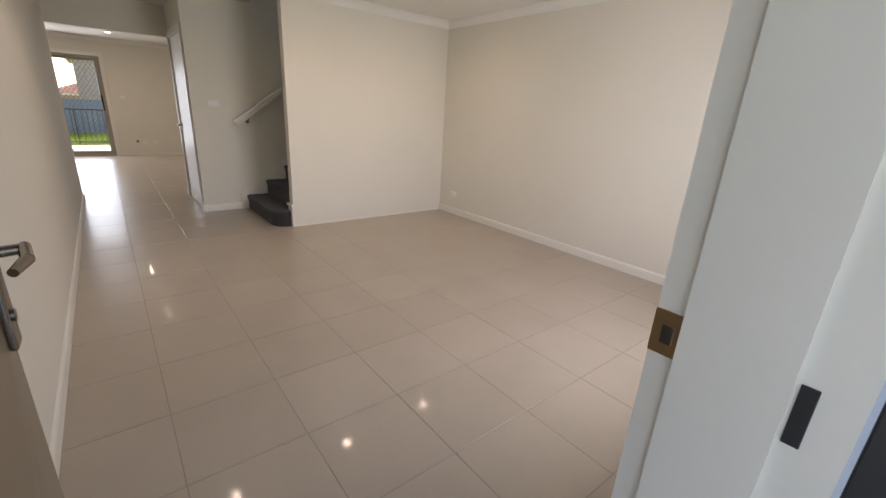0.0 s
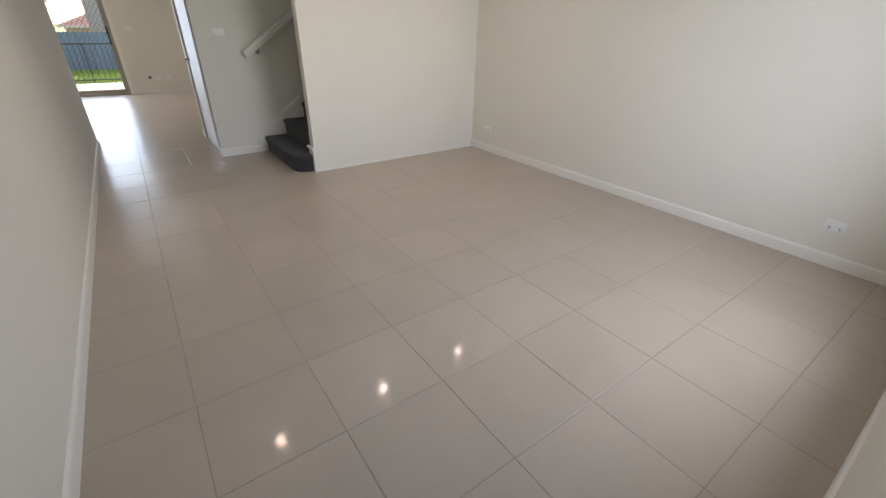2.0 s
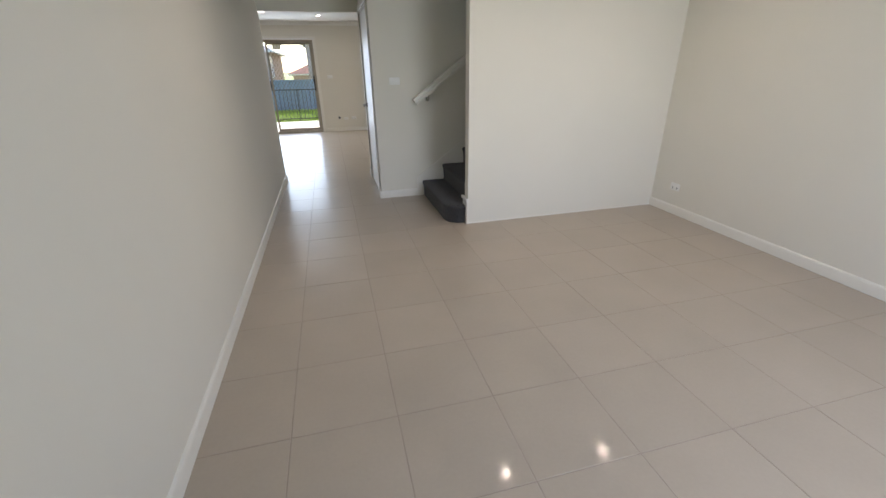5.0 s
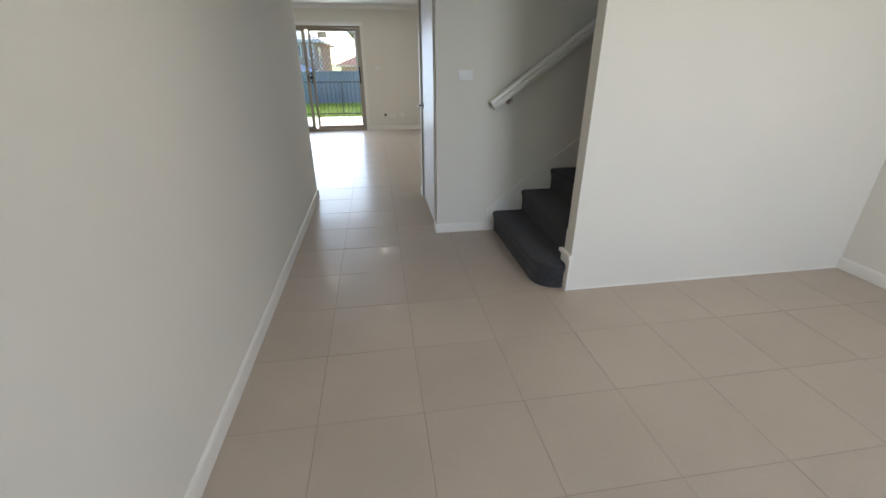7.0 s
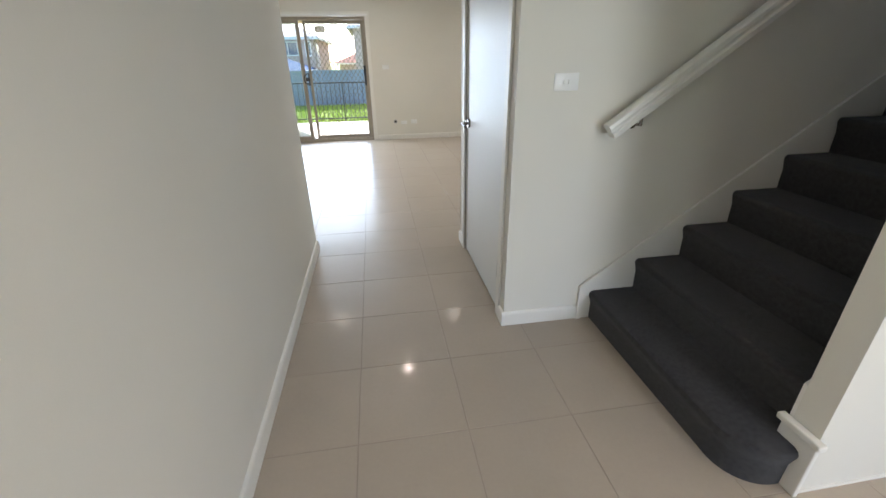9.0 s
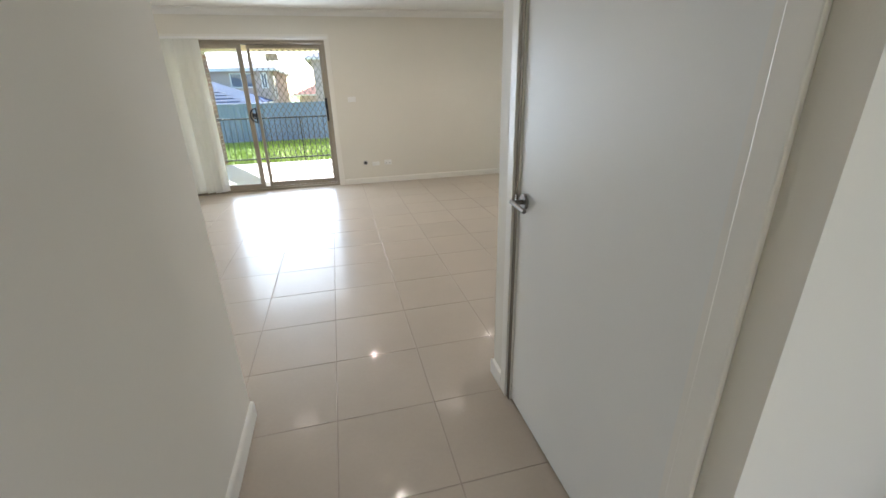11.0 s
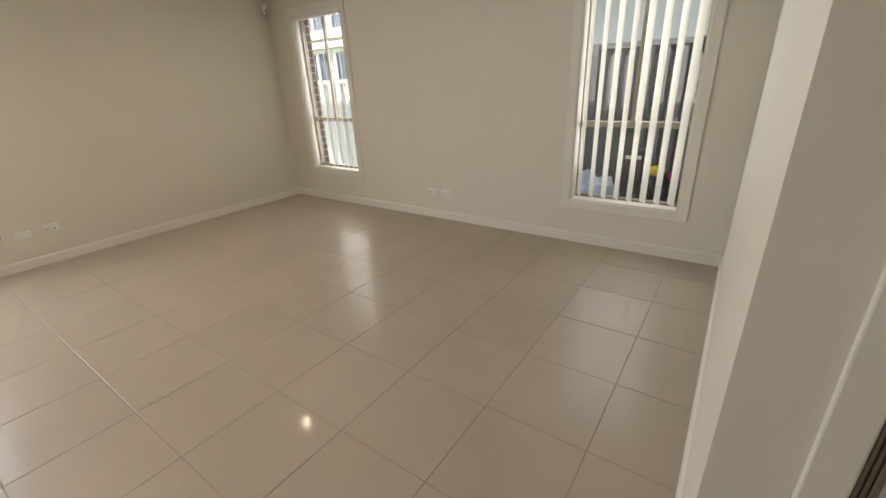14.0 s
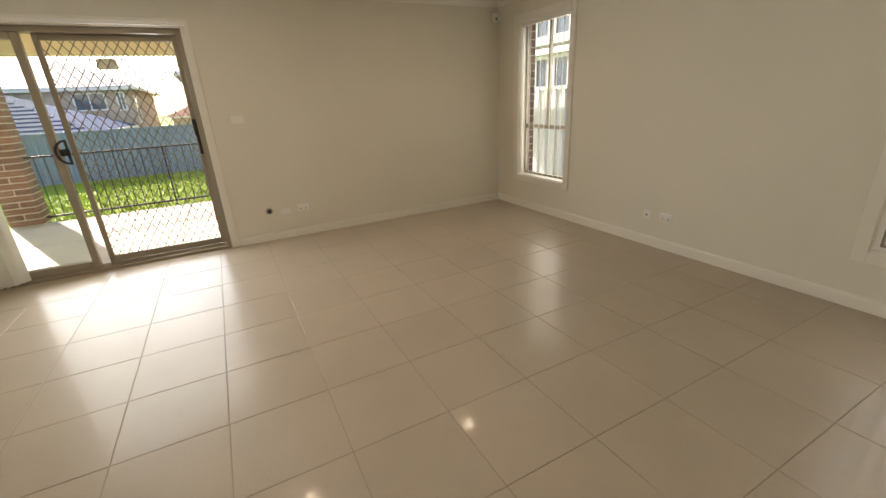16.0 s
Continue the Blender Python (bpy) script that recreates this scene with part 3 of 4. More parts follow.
for lz, lh, lw in ((1.215, 0.075, 0.03), (1.10, 0.055, 0.022), (1.015, 0.05, 0.022)):
    bm = bmesh.new()
    rbox(bm, x1 - 0.088 + (0.03 - lw), x1 - 0.052, F0 + 0.045, F0 + 0.083, lz - lh, lz + lh, 0.005)
    part("lock_case", bm, M_BLACK, screen, "black lock case", True)
bm = bmesh.new()
architrave(bm, "y", YB, -1, x0, x1, z1, 0.07)
part("architrave", bm, M_TRIM, slider)


# ---- windows with vertical blinds ----
def window(name, y0, y1, z0, z1, label, slats, theta, latch=True, packing=0.0005):
    win = thing(name, label, "window", (XE + 0.1, (y0 + y1) / 2, z0), kind="structure")
    X0, X1 = XE + 0.105, XE + 0.14
    ym, zt = (y0 + y1) / 2, 0.985
    bm = bmesh.new()
    for a, b, c, d in [(y0 + 0.001, y0 + 0.026, z0 + 0.001, z1 - 0.001), (y1 - 0.022, y1 - 0.001, z0 + 0.001, z1 - 0.001), (y0 + 0.026, y1 - 0.022, z0 + 0.001, z0 + 0.035), (y0 + 0.026, y1 - 0.022, z1 - 0.035, z1 - 0.001), (y0 + 0.026, y1 - 0.022, zt - 0.022, zt + 0.022)]:
        rbox(bm, X0, X1, a, b, c, d, 0.003)
    part("window_frame", bm, M_ALU, win)
    bm = bmesh.new()
    rbox(bm, X0 - 0.008, X1 - 0.002, ym - 0.014, ym + 0.014, zt + 0.0225, z1 - 0.0355, 0.003)
    part("mullion", bm, M_ALU, win)
    for a, b, c, d in [(y0 + 0.024, y1 - 0.02, z0 + 0.033, zt - 0.02), (y0 + 0.024, ym - 0.013, zt + 0.02, z1 - 0.033), (ym + 0.013, y1 - 0.02, zt + 0.02, z1 - 0.033)]:
        bm = bmesh.new()
        box(bm, X0 + 0.016, X0 + 0.021, a, b, c, d)
        pn = part("pane", bm, M_GLASS, win)
        pn.visible_shadow = False
    bm = bmesh.new()
    box(bm, XE - 0.004, X0, y0 - 0.0005, y0 + 0.012, z0, z1)
    box(bm, XE - 0.004, X0 + (0.03 if packing > 0.01 else 0), y1 - 0.012 if packing < 0.01 else y1 - 0.0008, y1 + packing, z0, z1)
    box(bm, XE - 0.004, X0, y0 + 0.012, y1 - 0.012, z1 - 0.012, z1 + 0.0005)
    box(bm, XE - 0.004, X0, y0 + 0.012, y1 - 0.012, z0 - 0.0005, z0 + 0.012)
    part("reveal_lining", bm, M_TRIM, win)
    bm = bmesh.new()
    for a, b, c, d in [(y0 - 0.07, y0, z0 - 0.07, z1 + 0.07), (y1, y1 + 0.07, z0 - 0.07, z1 + 0.07), (y0, y1, z1, z1 + 0.07), (y0, y1, z0 - 0.07, z0)]:
        rbox(bm, XE - 0.016, XE, a, b, c, d, 0.004)
    part("architrave", bm, M_TRIM, win)
    if latch:
        bm = bmesh.new()
        rbox(bm, X0 - 0.014, X0 - 0.001, y0 + 0.014, y0 + 0.036, 1.455, 1.55, 0.004)
        part("window_latch", bm, M_BLACK, win, "black sash latch")
    blind = thing("vertical_blind", "white fabric vertical blind turned half open", "blind", (XE + 0.055, ym, z1), "vertical blinds at the side windows")
    bm = bmesh.new()
    rbox(bm, XE + 0.035, XE + 0.075, y0 + 0.014, y1 - 0.014, z1 - 0.045, z1 - 0.0125, 0.003)
    part("head_rail", bm, M_PLASTIC, blind)
    n = slats
    for k in range(n):
        yc = y0 + 0.06 + (y1 - y0 - 0.12) * k / (n - 1)
        bm = bmesh.new()
        add_slat(bm, XE + 0.053, yc, theta + random.uniform(-4, 4), 0.086, z0 + 0.03 + random.uniform(0, 0.006), z1 - 0.046)
        part("slat", bm, M_BLIND, blind, smooth=True)
    return win


def add_slat(bm, xc, yc, theta, w, za, zb, bow=0.004):
    """A gently bowed fabric slat with thickness; theta is its turn from the x axis."""
    c, s = math.cos(radians(theta)), math.sin(radians(theta))
    front_row, back_row = [], []
    for i in range(5):
        u = -w / 2 + w * i / 4
        v = bow * (1 - (2 * i / 4 - 1) ** 2)
        for row, off in ((front_row, 0.0), (back_row, 0.0012)):
            row.append((xc + u * c - (v + off) * s, yc + u * s + (v + off) * c, za))
    prism(bm, front_row + back_row[::-1], (0, 0, zb - za))


window("window_1", *W1, "tall narrow white framed window with vertical blind slats", 9, 53, False, 0.0695)
window("window_2", *W2, "white trimmed aluminium window with vertical blind slats", 8, 38)

# stacked blind of the sliding door
stack = thing("vertical_blind", "white fabric vertical blind drawn aside at the sliding door", "blind", (-1.8, YB - 0.07, 2.05))
bm = bmesh.new()
rbox(bm, -2.35, 0.16, YB - 0.085, YB - 0.045, 2.055, 2.085, 0.004)
part("head_rail", bm, M_PLASTIC, stack)
xs = -2.235
for k in range(11):
    bm = bmesh.new()
    add_slat(bm, xs, YB - 0.075, random.uniform(14, 30) if k < 6 else random.uniform(38, 62), 0.124, 0.035 + random.uniform(0, 0.012), 2.054, 0.016)
    part("slat", bm, M_BLIND, stack, smooth=True)
    xs += 0.088 if k < 6 else 0.05


# ---- fittings on walls and ceilings ----
def plate(name, label, place, normal, w, h, holes="", category="socket", group=""):
    """A moulded wall plate; normal is +x, -x, +y or -y as a 2D vector."""
    t = thing(name, label, category, place, group)
    n = Vector((*normal, 0))
    side = Vector((-n.y, n.x, 0))

    def slab(u0, u1, v0, v1, d0, d1, r, m, nm):
        bm = bmesh.new()
        a = Vector(place) + side * u0 + n * d0
        b = Vector(place) + side * u1 + n * d1
        rbox(bm, min(a.x, b.x), max(a.x, b.x), min(a.y, b.y), max(a.y, b.y), place[2] + v0, place[2] + v1, r)
        return part(nm, bm, m, t, smooth=True)

    slab(-w / 2, w / 2, -h / 2, h / 2, 0, 0.007, 0.0025, M_PLASTIC, "cover_plate")
    if holes == "double":
        for c in (-w * 0.24, w * 0.24):
            slab(c - 0.006, c - 0.003, -0.012, -0.002, 0.007, 0.0095, 0.0004, M_SLOT, "slot")
            slab(c + 0.003, c + 0.006, -0.012, -0.002, 0.007, 0.0095, 0.0004, M_SLOT, "slot")
            slab(c - 0.0015, c + 0.0015, -0.024, -0.014, 0.007, 0.0095, 0.0004, M_SLOT, "slot")
            slab(c - 0.006, c + 0.006, 0.012, 0.026, 0.007, 0.012, 0.001, M_PLASTIC, "rocker")
    elif holes == "switch":
        for c in (-0.012, 0.012):
            slab(c - 0.006, c + 0.006, -0.01, 0.01, 0.007, 0.0125, 0.001, M_PLASTIC, "rocker")
    elif holes == "aerial":
        bm = bmesh.new()
        cyl(bm, Vector(place) + n * 0.008, Vector(place) + n * 0.014, 0.009, seg=16)
        part("aerial_socket", bm, M_STEEL, t, smooth=True)
    return t


plate("light_switch", "white rectangular light switch on the stair wall", (1.03, YS, 1.288), (0, -1), 0.115, 0.075, "switch", "light switch")
plate("power_socket", "white double power socket above the skirting", (XF, -0.885, 0.272), (-1, 0), 0.115, 0.073, "double")
plate("power_socket", "white double power socket above the skirting", (XF, 2.545, 0.272), (-1, 0), 0.115, 0.073, "double")
plate("power_socket", "white double power socket beside the cable plate", (0.886, YB, 0.312), (0, -1), 0.115, 0.073, "double")
plate("blank_plate", "white blank cable plate low on the wall", (0.695, YB, 0.30), (0, -1), 0.115, 0.06, "")
plate("aerial_plate", "white aerial socket plate above the skirting", (XE, 7.86, 0.278), (-1, 0), 0.075, 0.075, "aerial")
plate("power_socket", "white double power socket beside the aerial plate", (XE, 7.68, 0.286), (-1, 0), 0.115, 0.073, "double")
plate("light_switch", "white light switch beside the sliding door", (0.42, YB, 1.262), (0, -1), 0.115, 0.075, "switch", "light switch")
gas = thing("gas_outlet", "round grey gas outlet cap low on the wall", "outlet", (0.537, YB, 0.322))
bm = bmesh.new()
cyl(bm, (0.537, YB, 0.322), (0.537, YB - 0.012, 0.322), 0.034, 0.031, 24)
part("cap_ring", bm, M_GREY, gas, smooth=True)
bm = bmesh.new()
cyl(bm, (0.537, YB - 0.012, 0.322), (0.537, YB - 0.02, 0.322), 0.02, 0.018, 20)
rbox(bm, 0.519, 0.555, YB - 0.026, YB - 0.019, 0.316, 0.328, 0.002)
part("valve", bm, M_BLACK, gas, "black valve", True)

pir = thing("motion_detector", "small white alarm sensor in the corner below the cornice", "sensor", (3.43, 10.1, 2.225))
bm = bmesh.new()
rbox(bm, 3.395, 3.455, 10.095, 10.15, 2.175, 2.275, 0.012, 3)
ob = part("sensor_body", bm, M_PLASTIC, pir, smooth=True)
bm = bmesh.new()
rbox(bm, 3.408, 3.442, 10.089, 10.0945, 2.19, 2.225, 0.0015)
part("sensor_lens", bm, M_GREY, pir)
bm = bmesh.new()
rbox(bm, 3.456, XE, 10.12, YB, 2.2, 2.25, 0.002)
part("bracket", bm, M_PLASTIC, pir)


def downlight(x, y, power):
    t = thing("downlight", "small round recessed ceiling downlight, lit", "ceiling light", (x, y, CEIL), "downlights")
    bm = bmesh.new()
    rings = []
    for r, z in ((0.052, CEIL), (0.05, CEIL - 0.006), (0.04, CEIL - 0.008), (0.034, CEIL - 0.003)):
        rings.append([bm.verts.new((x + r * math.cos(2 * math.pi * k / 28), y + r * math.sin(2 * math.pi * k / 28), z)) for k in range(28)])
    for a, b in zip(rings, rings[1:]):
        for i in range(28):
            bm.faces.new((a[i], a[(i + 1) % 28], b[(i + 1) % 28], b[i]))
    part("bezel", bm, M_PLASTIC, t, smooth=True)
    bm = bmesh.new()
    cyl(bm, (x, y, CEIL - 0.0005), (x, y, CEIL - 0.004), 0.033, seg=24)
    part("lens", bm, M_LAMP, t, "glowing warm lens")
    lamp = new("downlight_beam", bpy.data.lights.new("downlight_beam", "SPOT"))
    lamp.data.energy, lamp.data.color = power, WARM
    lamp.data.spot_size, lamp.data.spot_blend, lamp.data.shadow_soft_size = radians(140), 1.0, 0.03
    lamp.matrix_world = look((x, y, CEIL - 0.012), (x, y, 0))


for x, y, power in DOWNLIGHTS:
    downlight(x, y, power)
oyster = thing("dome_light", "round white ceiling dome light, lit", "ceiling light", (-0.62, 7.8, CEIL), "dome lights")
bm = bmesh.new()
cyl(bm, (-0.62, 7.8, CEIL), (-0.62, 7.8, CEIL - 0.02), 0.17, seg=40)
part("base_ring", bm, M_PLASTIC, oyster, smooth=True)
bm = bmesh.new()
bmesh.ops.create_uvsphere(bm, u_segments=40, v_segments=14, radius=1, matrix=Matrix.LocRotScale((-0.62, 7.8, CEIL - 0.02), None, (0.16, 0.16, 0.065)))
bmesh.ops.delete(bm, geom=[v for v in bm.verts if v.co.z > CEIL - 0.018], context="VERTS")
part("dome", bm, M_DOME, oyster, "glowing opal dome", True)
copy_thing(oyster, pose(1.2, 7.65, CEIL))


# ---- outside ----
GZ = -0.12
bm = bmesh.new()
box(bm, -400, 400, -400, 400, GZ - 0.3, GZ)
struct("ground", bm, M_GRASS, "green lawn and ground round the house", "ground")
bm = bmesh.new()
for a, b in ((-6.0, -2.6), (-2.59, -0.4), (-0.39, 1.8), (1.81, 4.0)):
    for c, d in ((YB + 0.24, 11.8), (11.81, 13.3)):
        rbox(bm, a, b, c, d, GZ, -0.045, 0.006)
struct("pavement_patio", bm, M_CONC, "pale concrete patio slab with cut joints", "pavement")
bm = bmesh.new()
box(bm, XE + 0.25, 4.62, 3.0, 11.5, GZ, -0.09)
struct("pavement_side", bm, M_CONC, "concrete side path beside the house", "pavement")
bm = bmesh.new()
box(bm, -6, 4.0, -5.0, YD - 0.24, GZ, -0.03)
struct("pavement_porch", bm, M_CONC, "concrete porch in front of the door", "pavement")

# patio roof with beam
bm = bmesh.new()
box(bm, -6.0, 3.75, 13.25, 13.55, 2.17, 2.6)
struct("patio_beam", bm, M_SOFFIT, "cream painted beam along the patio roof", "beam")
bm = bmesh.new()
box(bm, -6.0, 3.75, YB + 0.24, 13.25, 2.5, 2.6)
struct("ceiling_patio", bm, M_SOFFIT, "cream lined patio ceiling", "ceiling")
lampbox = thing("patio_floodlight", "dark sensor floodlight under the patio beam", "outdoor light", (-0.98, 13.5, 2.17))
bm = bmesh.new()
rbox(bm, -1.1, -0.86, 13.46, 13.54, 1.99, 2.13, 0.012)
part("lamp_head", bm, M_GREY, lampbox)
bm = bmesh.new()
cyl(bm, (-0.98, 13.5, 2.171), (-0.98, 13.5, 2.13), 0.012, seg=10)
part("stem", bm, M_GREY, lampbox)


def brick_pier(name, x0, x1, y0, y1, z0, z1, label):
    pier = thing(name, label, "brick pier", ((x0 + x1) / 2, (y0 + y1) / 2, z0), kind="structure")
    bm = bmesh.new()
    box(bm, x0 + 0.006, x1 - 0.006, y0 + 0.006, y1 - 0.006, z0, z1)
    part("mortar_core", bm, M_MORTAR, pier)
    bl, bh, j, bw = 0.23, 0.073, 0.013, 0.11
    cache = {}

    def brick(cx, cy, cz, lx, ly):
        key = (round(lx, 3), round(ly, 3))
        if key not in cache:
            b = bmesh.new()
            rbox(b, -lx / 2, lx / 2, -ly / 2, ly / 2, -bh / 2, bh / 2, 0.004, 1)
            cache[key] = mesh_of(b, M_BRICK)
        ob = new("brick", cache[key])
        ob.parent = pier
        ob.matrix_parent_inverse = Matrix.Translation(-pier.location)
        ob.location = (cx, cy, cz)

    rows = int((z1 - z0) / (bh + j))
    for r in range(rows):
        z = z0 + j + bh / 2 + r * (bh + j)
        lx, ly = x1 - x0, y1 - y0
        if lx < 0.16:
            brick((x0 + x1) / 2, (y0 + y1) / 2, z, lx, ly)
        elif r % 2:
            a = (lx - j) / 2
            for s in (0, 1):
                brick(x0 + a / 2 + s * (a + j), (y0 + y1) / 2, z, a, ly)
        else:
            a = (ly - j) / 2
            for s in (0, 1):
                brick((x0 + x1) / 2, y0 + a / 2 + s * (a + j), z, lx, a)
    return pier


brick_pier("patio_pier", -2.58, -2.22, 13.2, 13.55, -0.045, 2.17, "red brown brick pier with cream mortar on the patio")
brick_pier("window_reveal", 3.642, 3.79, W1[1] + 0.05, W1[1] + 0.16, W1[2], W1[3], "red brown brick reveal with cream mortar at the tall window")

# low metal fence along the patio
rails = thing("patio_fence", "low black metal fence with thin vertical bars", "fence", (0, 13.36, -0.045))
bm = bmesh.new()
for zz in (0.875, 0.03):
    rbox(bm, -2.22, 3.6, 13.345, 13.375, zz - 0.014, zz + 0.014, 0.003)
part("rail", bm, M_BLACK, rails)
bm0 = bmesh.new()
cyl(bm0, (0, 0, 0.03), (0, 0, 0.875), 0.0065, seg=8)
bar_me = mesh_of(bm0, M_BLACK)
x = -2.12
while x < 3.6:
    ob = new("bar", bar_me)
    ob.parent = rails
    ob.location = (x, 0, 0.045)
    x += 0.112
for x in (-0.59, 1.36, 3.3):
    bm = bmesh.new()
    rbox(bm, x - 0.012, x + 0.012, 13.348, 13.372, -0.045, 0.89, 0.003)
    part("post", bm, M_BLACK, rails)


def steel_fence(name, label, p, q, z0, z1, material, pitch=0.19, depth=0.03):
    """A ribbed sheet-steel fence with posts and capping from p to q."""
    p, q = Vector((*p, 0)), Vector((*q, 0))
    d = (q - p).normalized()
    nrm = Vector((-d.y, d.x, 0))
    length = (q - p).length
    f = thing(name, label, "fence", (p + q) / 2 + Vector((0, 0, z0)))
    bm = bmesh.new()
    pts, s, k = [], 0.0, 0
    while s < length:
        for u, off in ((0.0, 0), (0.30, 0), (0.42, depth), (0.88, depth)):
            if s + u * pitch <= length:
                pts.append(p + d * (s + u * pitch) + nrm * off)
        s += pitch
    back = [v + nrm * 0.002 for v in pts]
    a = [[bm.verts.new((v.x, v.y, z)) for v in pts] for z in (z0, z1)]
    b = [[bm.verts.new((v.x, v.y, z)) for v in back] for z in (z0, z1)]
    for i in range(len(pts) - 1):
        bm.faces.new((a[0][i], a[0][i + 1], a[1][i + 1], a[1][i]))
        bm.faces.new((b[0][i + 1], b[0][i], b[1][i], b[1][i + 1]))
    part("sheet", bm, material, f)
    bm = bmesh.new()
    for zz in (z0 + 0.03, z1):
        c = [p - nrm * 0.012, p + nrm * (depth + 0.014)]
        prism(bm, [c[0] + Vector((0, 0, zz - 0.025)), c[1] + Vector((0, 0, zz - 0.025)), c[1] + Vector((0, 0, zz + 0.025)), c[0] + Vector((0, 0, zz + 0.025))], q - p)
    part("capping", bm, material, f)
    s = 0.0
    while s <= length:
        bm = bmesh.new()
        c = p + d * s + nrm * (depth / 2)
        rbox(bm, c.x - 0.03, c.x + 0.03, c.y - 0.03, c.y + 0.03, z0, z1 + 0.03, 0.004)
        part("post", bm, material, f)
        s += 2.38
    return f


steel_fence("back_fence", "blue grey ribbed steel boundary fence", (-14, 18.4), (4.7, 18.4), GZ, 1.04, M_FENCE_BLUE)
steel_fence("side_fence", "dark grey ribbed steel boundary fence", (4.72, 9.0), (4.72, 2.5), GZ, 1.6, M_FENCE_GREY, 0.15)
steel_fence("side_fence", "ribbed steel boundary fence, sunlight put into its pale colour", (4.72, 18.3), (4.72, 9.08), GZ, 1.42, M_FENCE_SUNLIT)


# houses beyond the fences
def hip_roof(bm, x0, x1, y0, y1, z, pitch, over=0.45):
    x0, x1, y0, y1 = x0 - over, x1 + over, y0 - over, y1 + over
    h = min(x1 - x0, y1 - y0) / 2
    if x1 - x0 >= y1 - y0:
        ra, rb = (x0 + h, (y0 + y1) / 2), (x1 - h, (y0 + y1) / 2)
    else:
        ra, rb = ((x0 + x1) / 2, y0 + h), ((x0 + x1) / 2, y1 - h)
    zt = z + h * pitch
    v = [bm.verts.new(p) for p in ((x0, y0, z), (x1, y0, z), (x1, y1, z), (x0, y1, z), (*ra, zt), (*rb, zt))]
    if x1 - x0 >= y1 - y0:
        fs = ((0, 1, 5, 4), (1, 2, 5), (2, 3, 4, 5), (3, 0, 4))
    else:
        fs = ((0, 1, 4), (1, 2, 5, 4), (2, 3, 5), (3, 0, 4, 5))
    for f in fs:
        bm.faces.new([v[i] for i in f])
    bm.faces.new([v[i] for i in (3, 2, 1, 0)])


def courses(bm, x0, x1, y0, y1, z, pitch, over=0.45, step=0.32):
    """Raised tile courses up the front slope of a hip roof."""
    x0, x1, y0, y1 = x0 - over, x1 + over, y0 - over, y1 + over
    h = min(x1 - x0, y1 - y0) / 2
    s = 0.05
    while s < h - 0.1:
        prism(bm, [(x0 + s, y0 + s - 0.02, z + s * pitch), (x0 + s, y0 + s - 0.02, z + s * pitch + 0.022), (x0 + s, y0 + s + step, z + (s + step) * pitch + 0.004), (x0 + s, y0 + s + step, z + (s + step) * pitch - 0.01)], (x1 - x0 - 2 * s, 0, 0))
        s += step


def house(x0, x1, y0, y1, zg, ze, pitch, wall_m, roof_m, windows, label, group="houses beyond the fence"):
    h = thing("house", label, "house", ((x0 + x1) / 2, (y0 + y1) / 2, zg), group)
    bm = bmesh.new()
    box(bm, x0, x1, y0, y1, zg, ze)
    part("wall", bm, wall_m, h)
    bm = bmesh.new()
    hip_roof(bm, x0, x1, y0, y1, ze + 0.02, pitch)
    roof = part("roof", bm, roof_m, h)
    bm = bmesh.new()
    courses(bm, x0, x1, y0, y1, ze + 0.02, pitch)
    part("tile_course", bm, roof_m, roof)
    bm = bmesh.new()
    o = 0.5
    for a, b, c, d in ((x0 - o, x1 + o, y0 - o, y0 - o + 0.1), (x0 - o, x1 + o, y1 + o - 0.1, y1 + o), (x0 - o, x0 - o + 0.1, y0 - o + 0.1, y1 + o - 0.1), (x1 + o - 0.1, x1 + o, y0 - o + 0.1, y1 + o - 0.1)):
        box(bm, a, b, c, d, ze - 0.14, ze + 0.015)
    part("gutter", bm, M_GUTTER, h)
    for side, a, b, c, d in windows:
        bm = bmesh.new()
        fr = bmesh.new()
        if side == "y":
            box(bm, a, b, y0 - 0.03, y0 + 0.01, c, d)
            for e, f, g, k in ((a - 0.08, a, c - 0.08, d + 0.08), (b, b + 0.08, c - 0.08, d + 0.08), (a, b, d, d + 0.08), (a, b, c - 0.08, c), ((a + b) / 2 - 0.03, (a + b) / 2 + 0.03, c, d)):
                box(fr, e, f, y0 - 0.06, y0 + 0.01, g, k)
        elif side == "xr":
            box(bm, x1 - 0.01, x1 + 0.03, a, b, c, d)
            for e, f, g, k in ((a - 0.08, a, c - 0.08, d + 0.08), (b, b + 0.08, c - 0.08, d + 0.08), (a, b, d, d + 0.08), (a, b, c - 0.08, c)):
                box(fr, x1 - 0.01, x1 + 0.06, e, f, g, k)
        else:
            box(bm, x0 - 0.03, x0 + 0.01, a, b, c, d)
            for e, f, g, k in ((a - 0.08, a, c - 0.08, d + 0.08), (b, b + 0.08, c - 0.08, d + 0.08), (a, b, d, d + 0.08), (a, b, c - 0.08, c), ((a + b) / 2 - 0.03, (a + b) / 2 + 0.03, c, d)):
                box(fr, x0 - 0.06, x0 + 0.01, e, f, g, k)
        w = part("window", fr, M_GUTTER, h)
        part("pane", bm, M_DARKGLASS, w)
    return h


house(-16.0, -3.65, 34.5, 46, -2.8, 2.8, 0.42, M_RENDER_P, M_ROOF_T, [("y", -6.0, -4.75, 1.75, 2.5), ("y", -4.15, -3.9, 1.7, 2.5), ("y", -9.9, -8.4, 1.4, 2.5), ("y", -14, -12.2, 1.1, 2.3), ("xr", 36.0, 36.9, 1.0, 2.35)], "two storey brick house with a grey tiled hip roof")
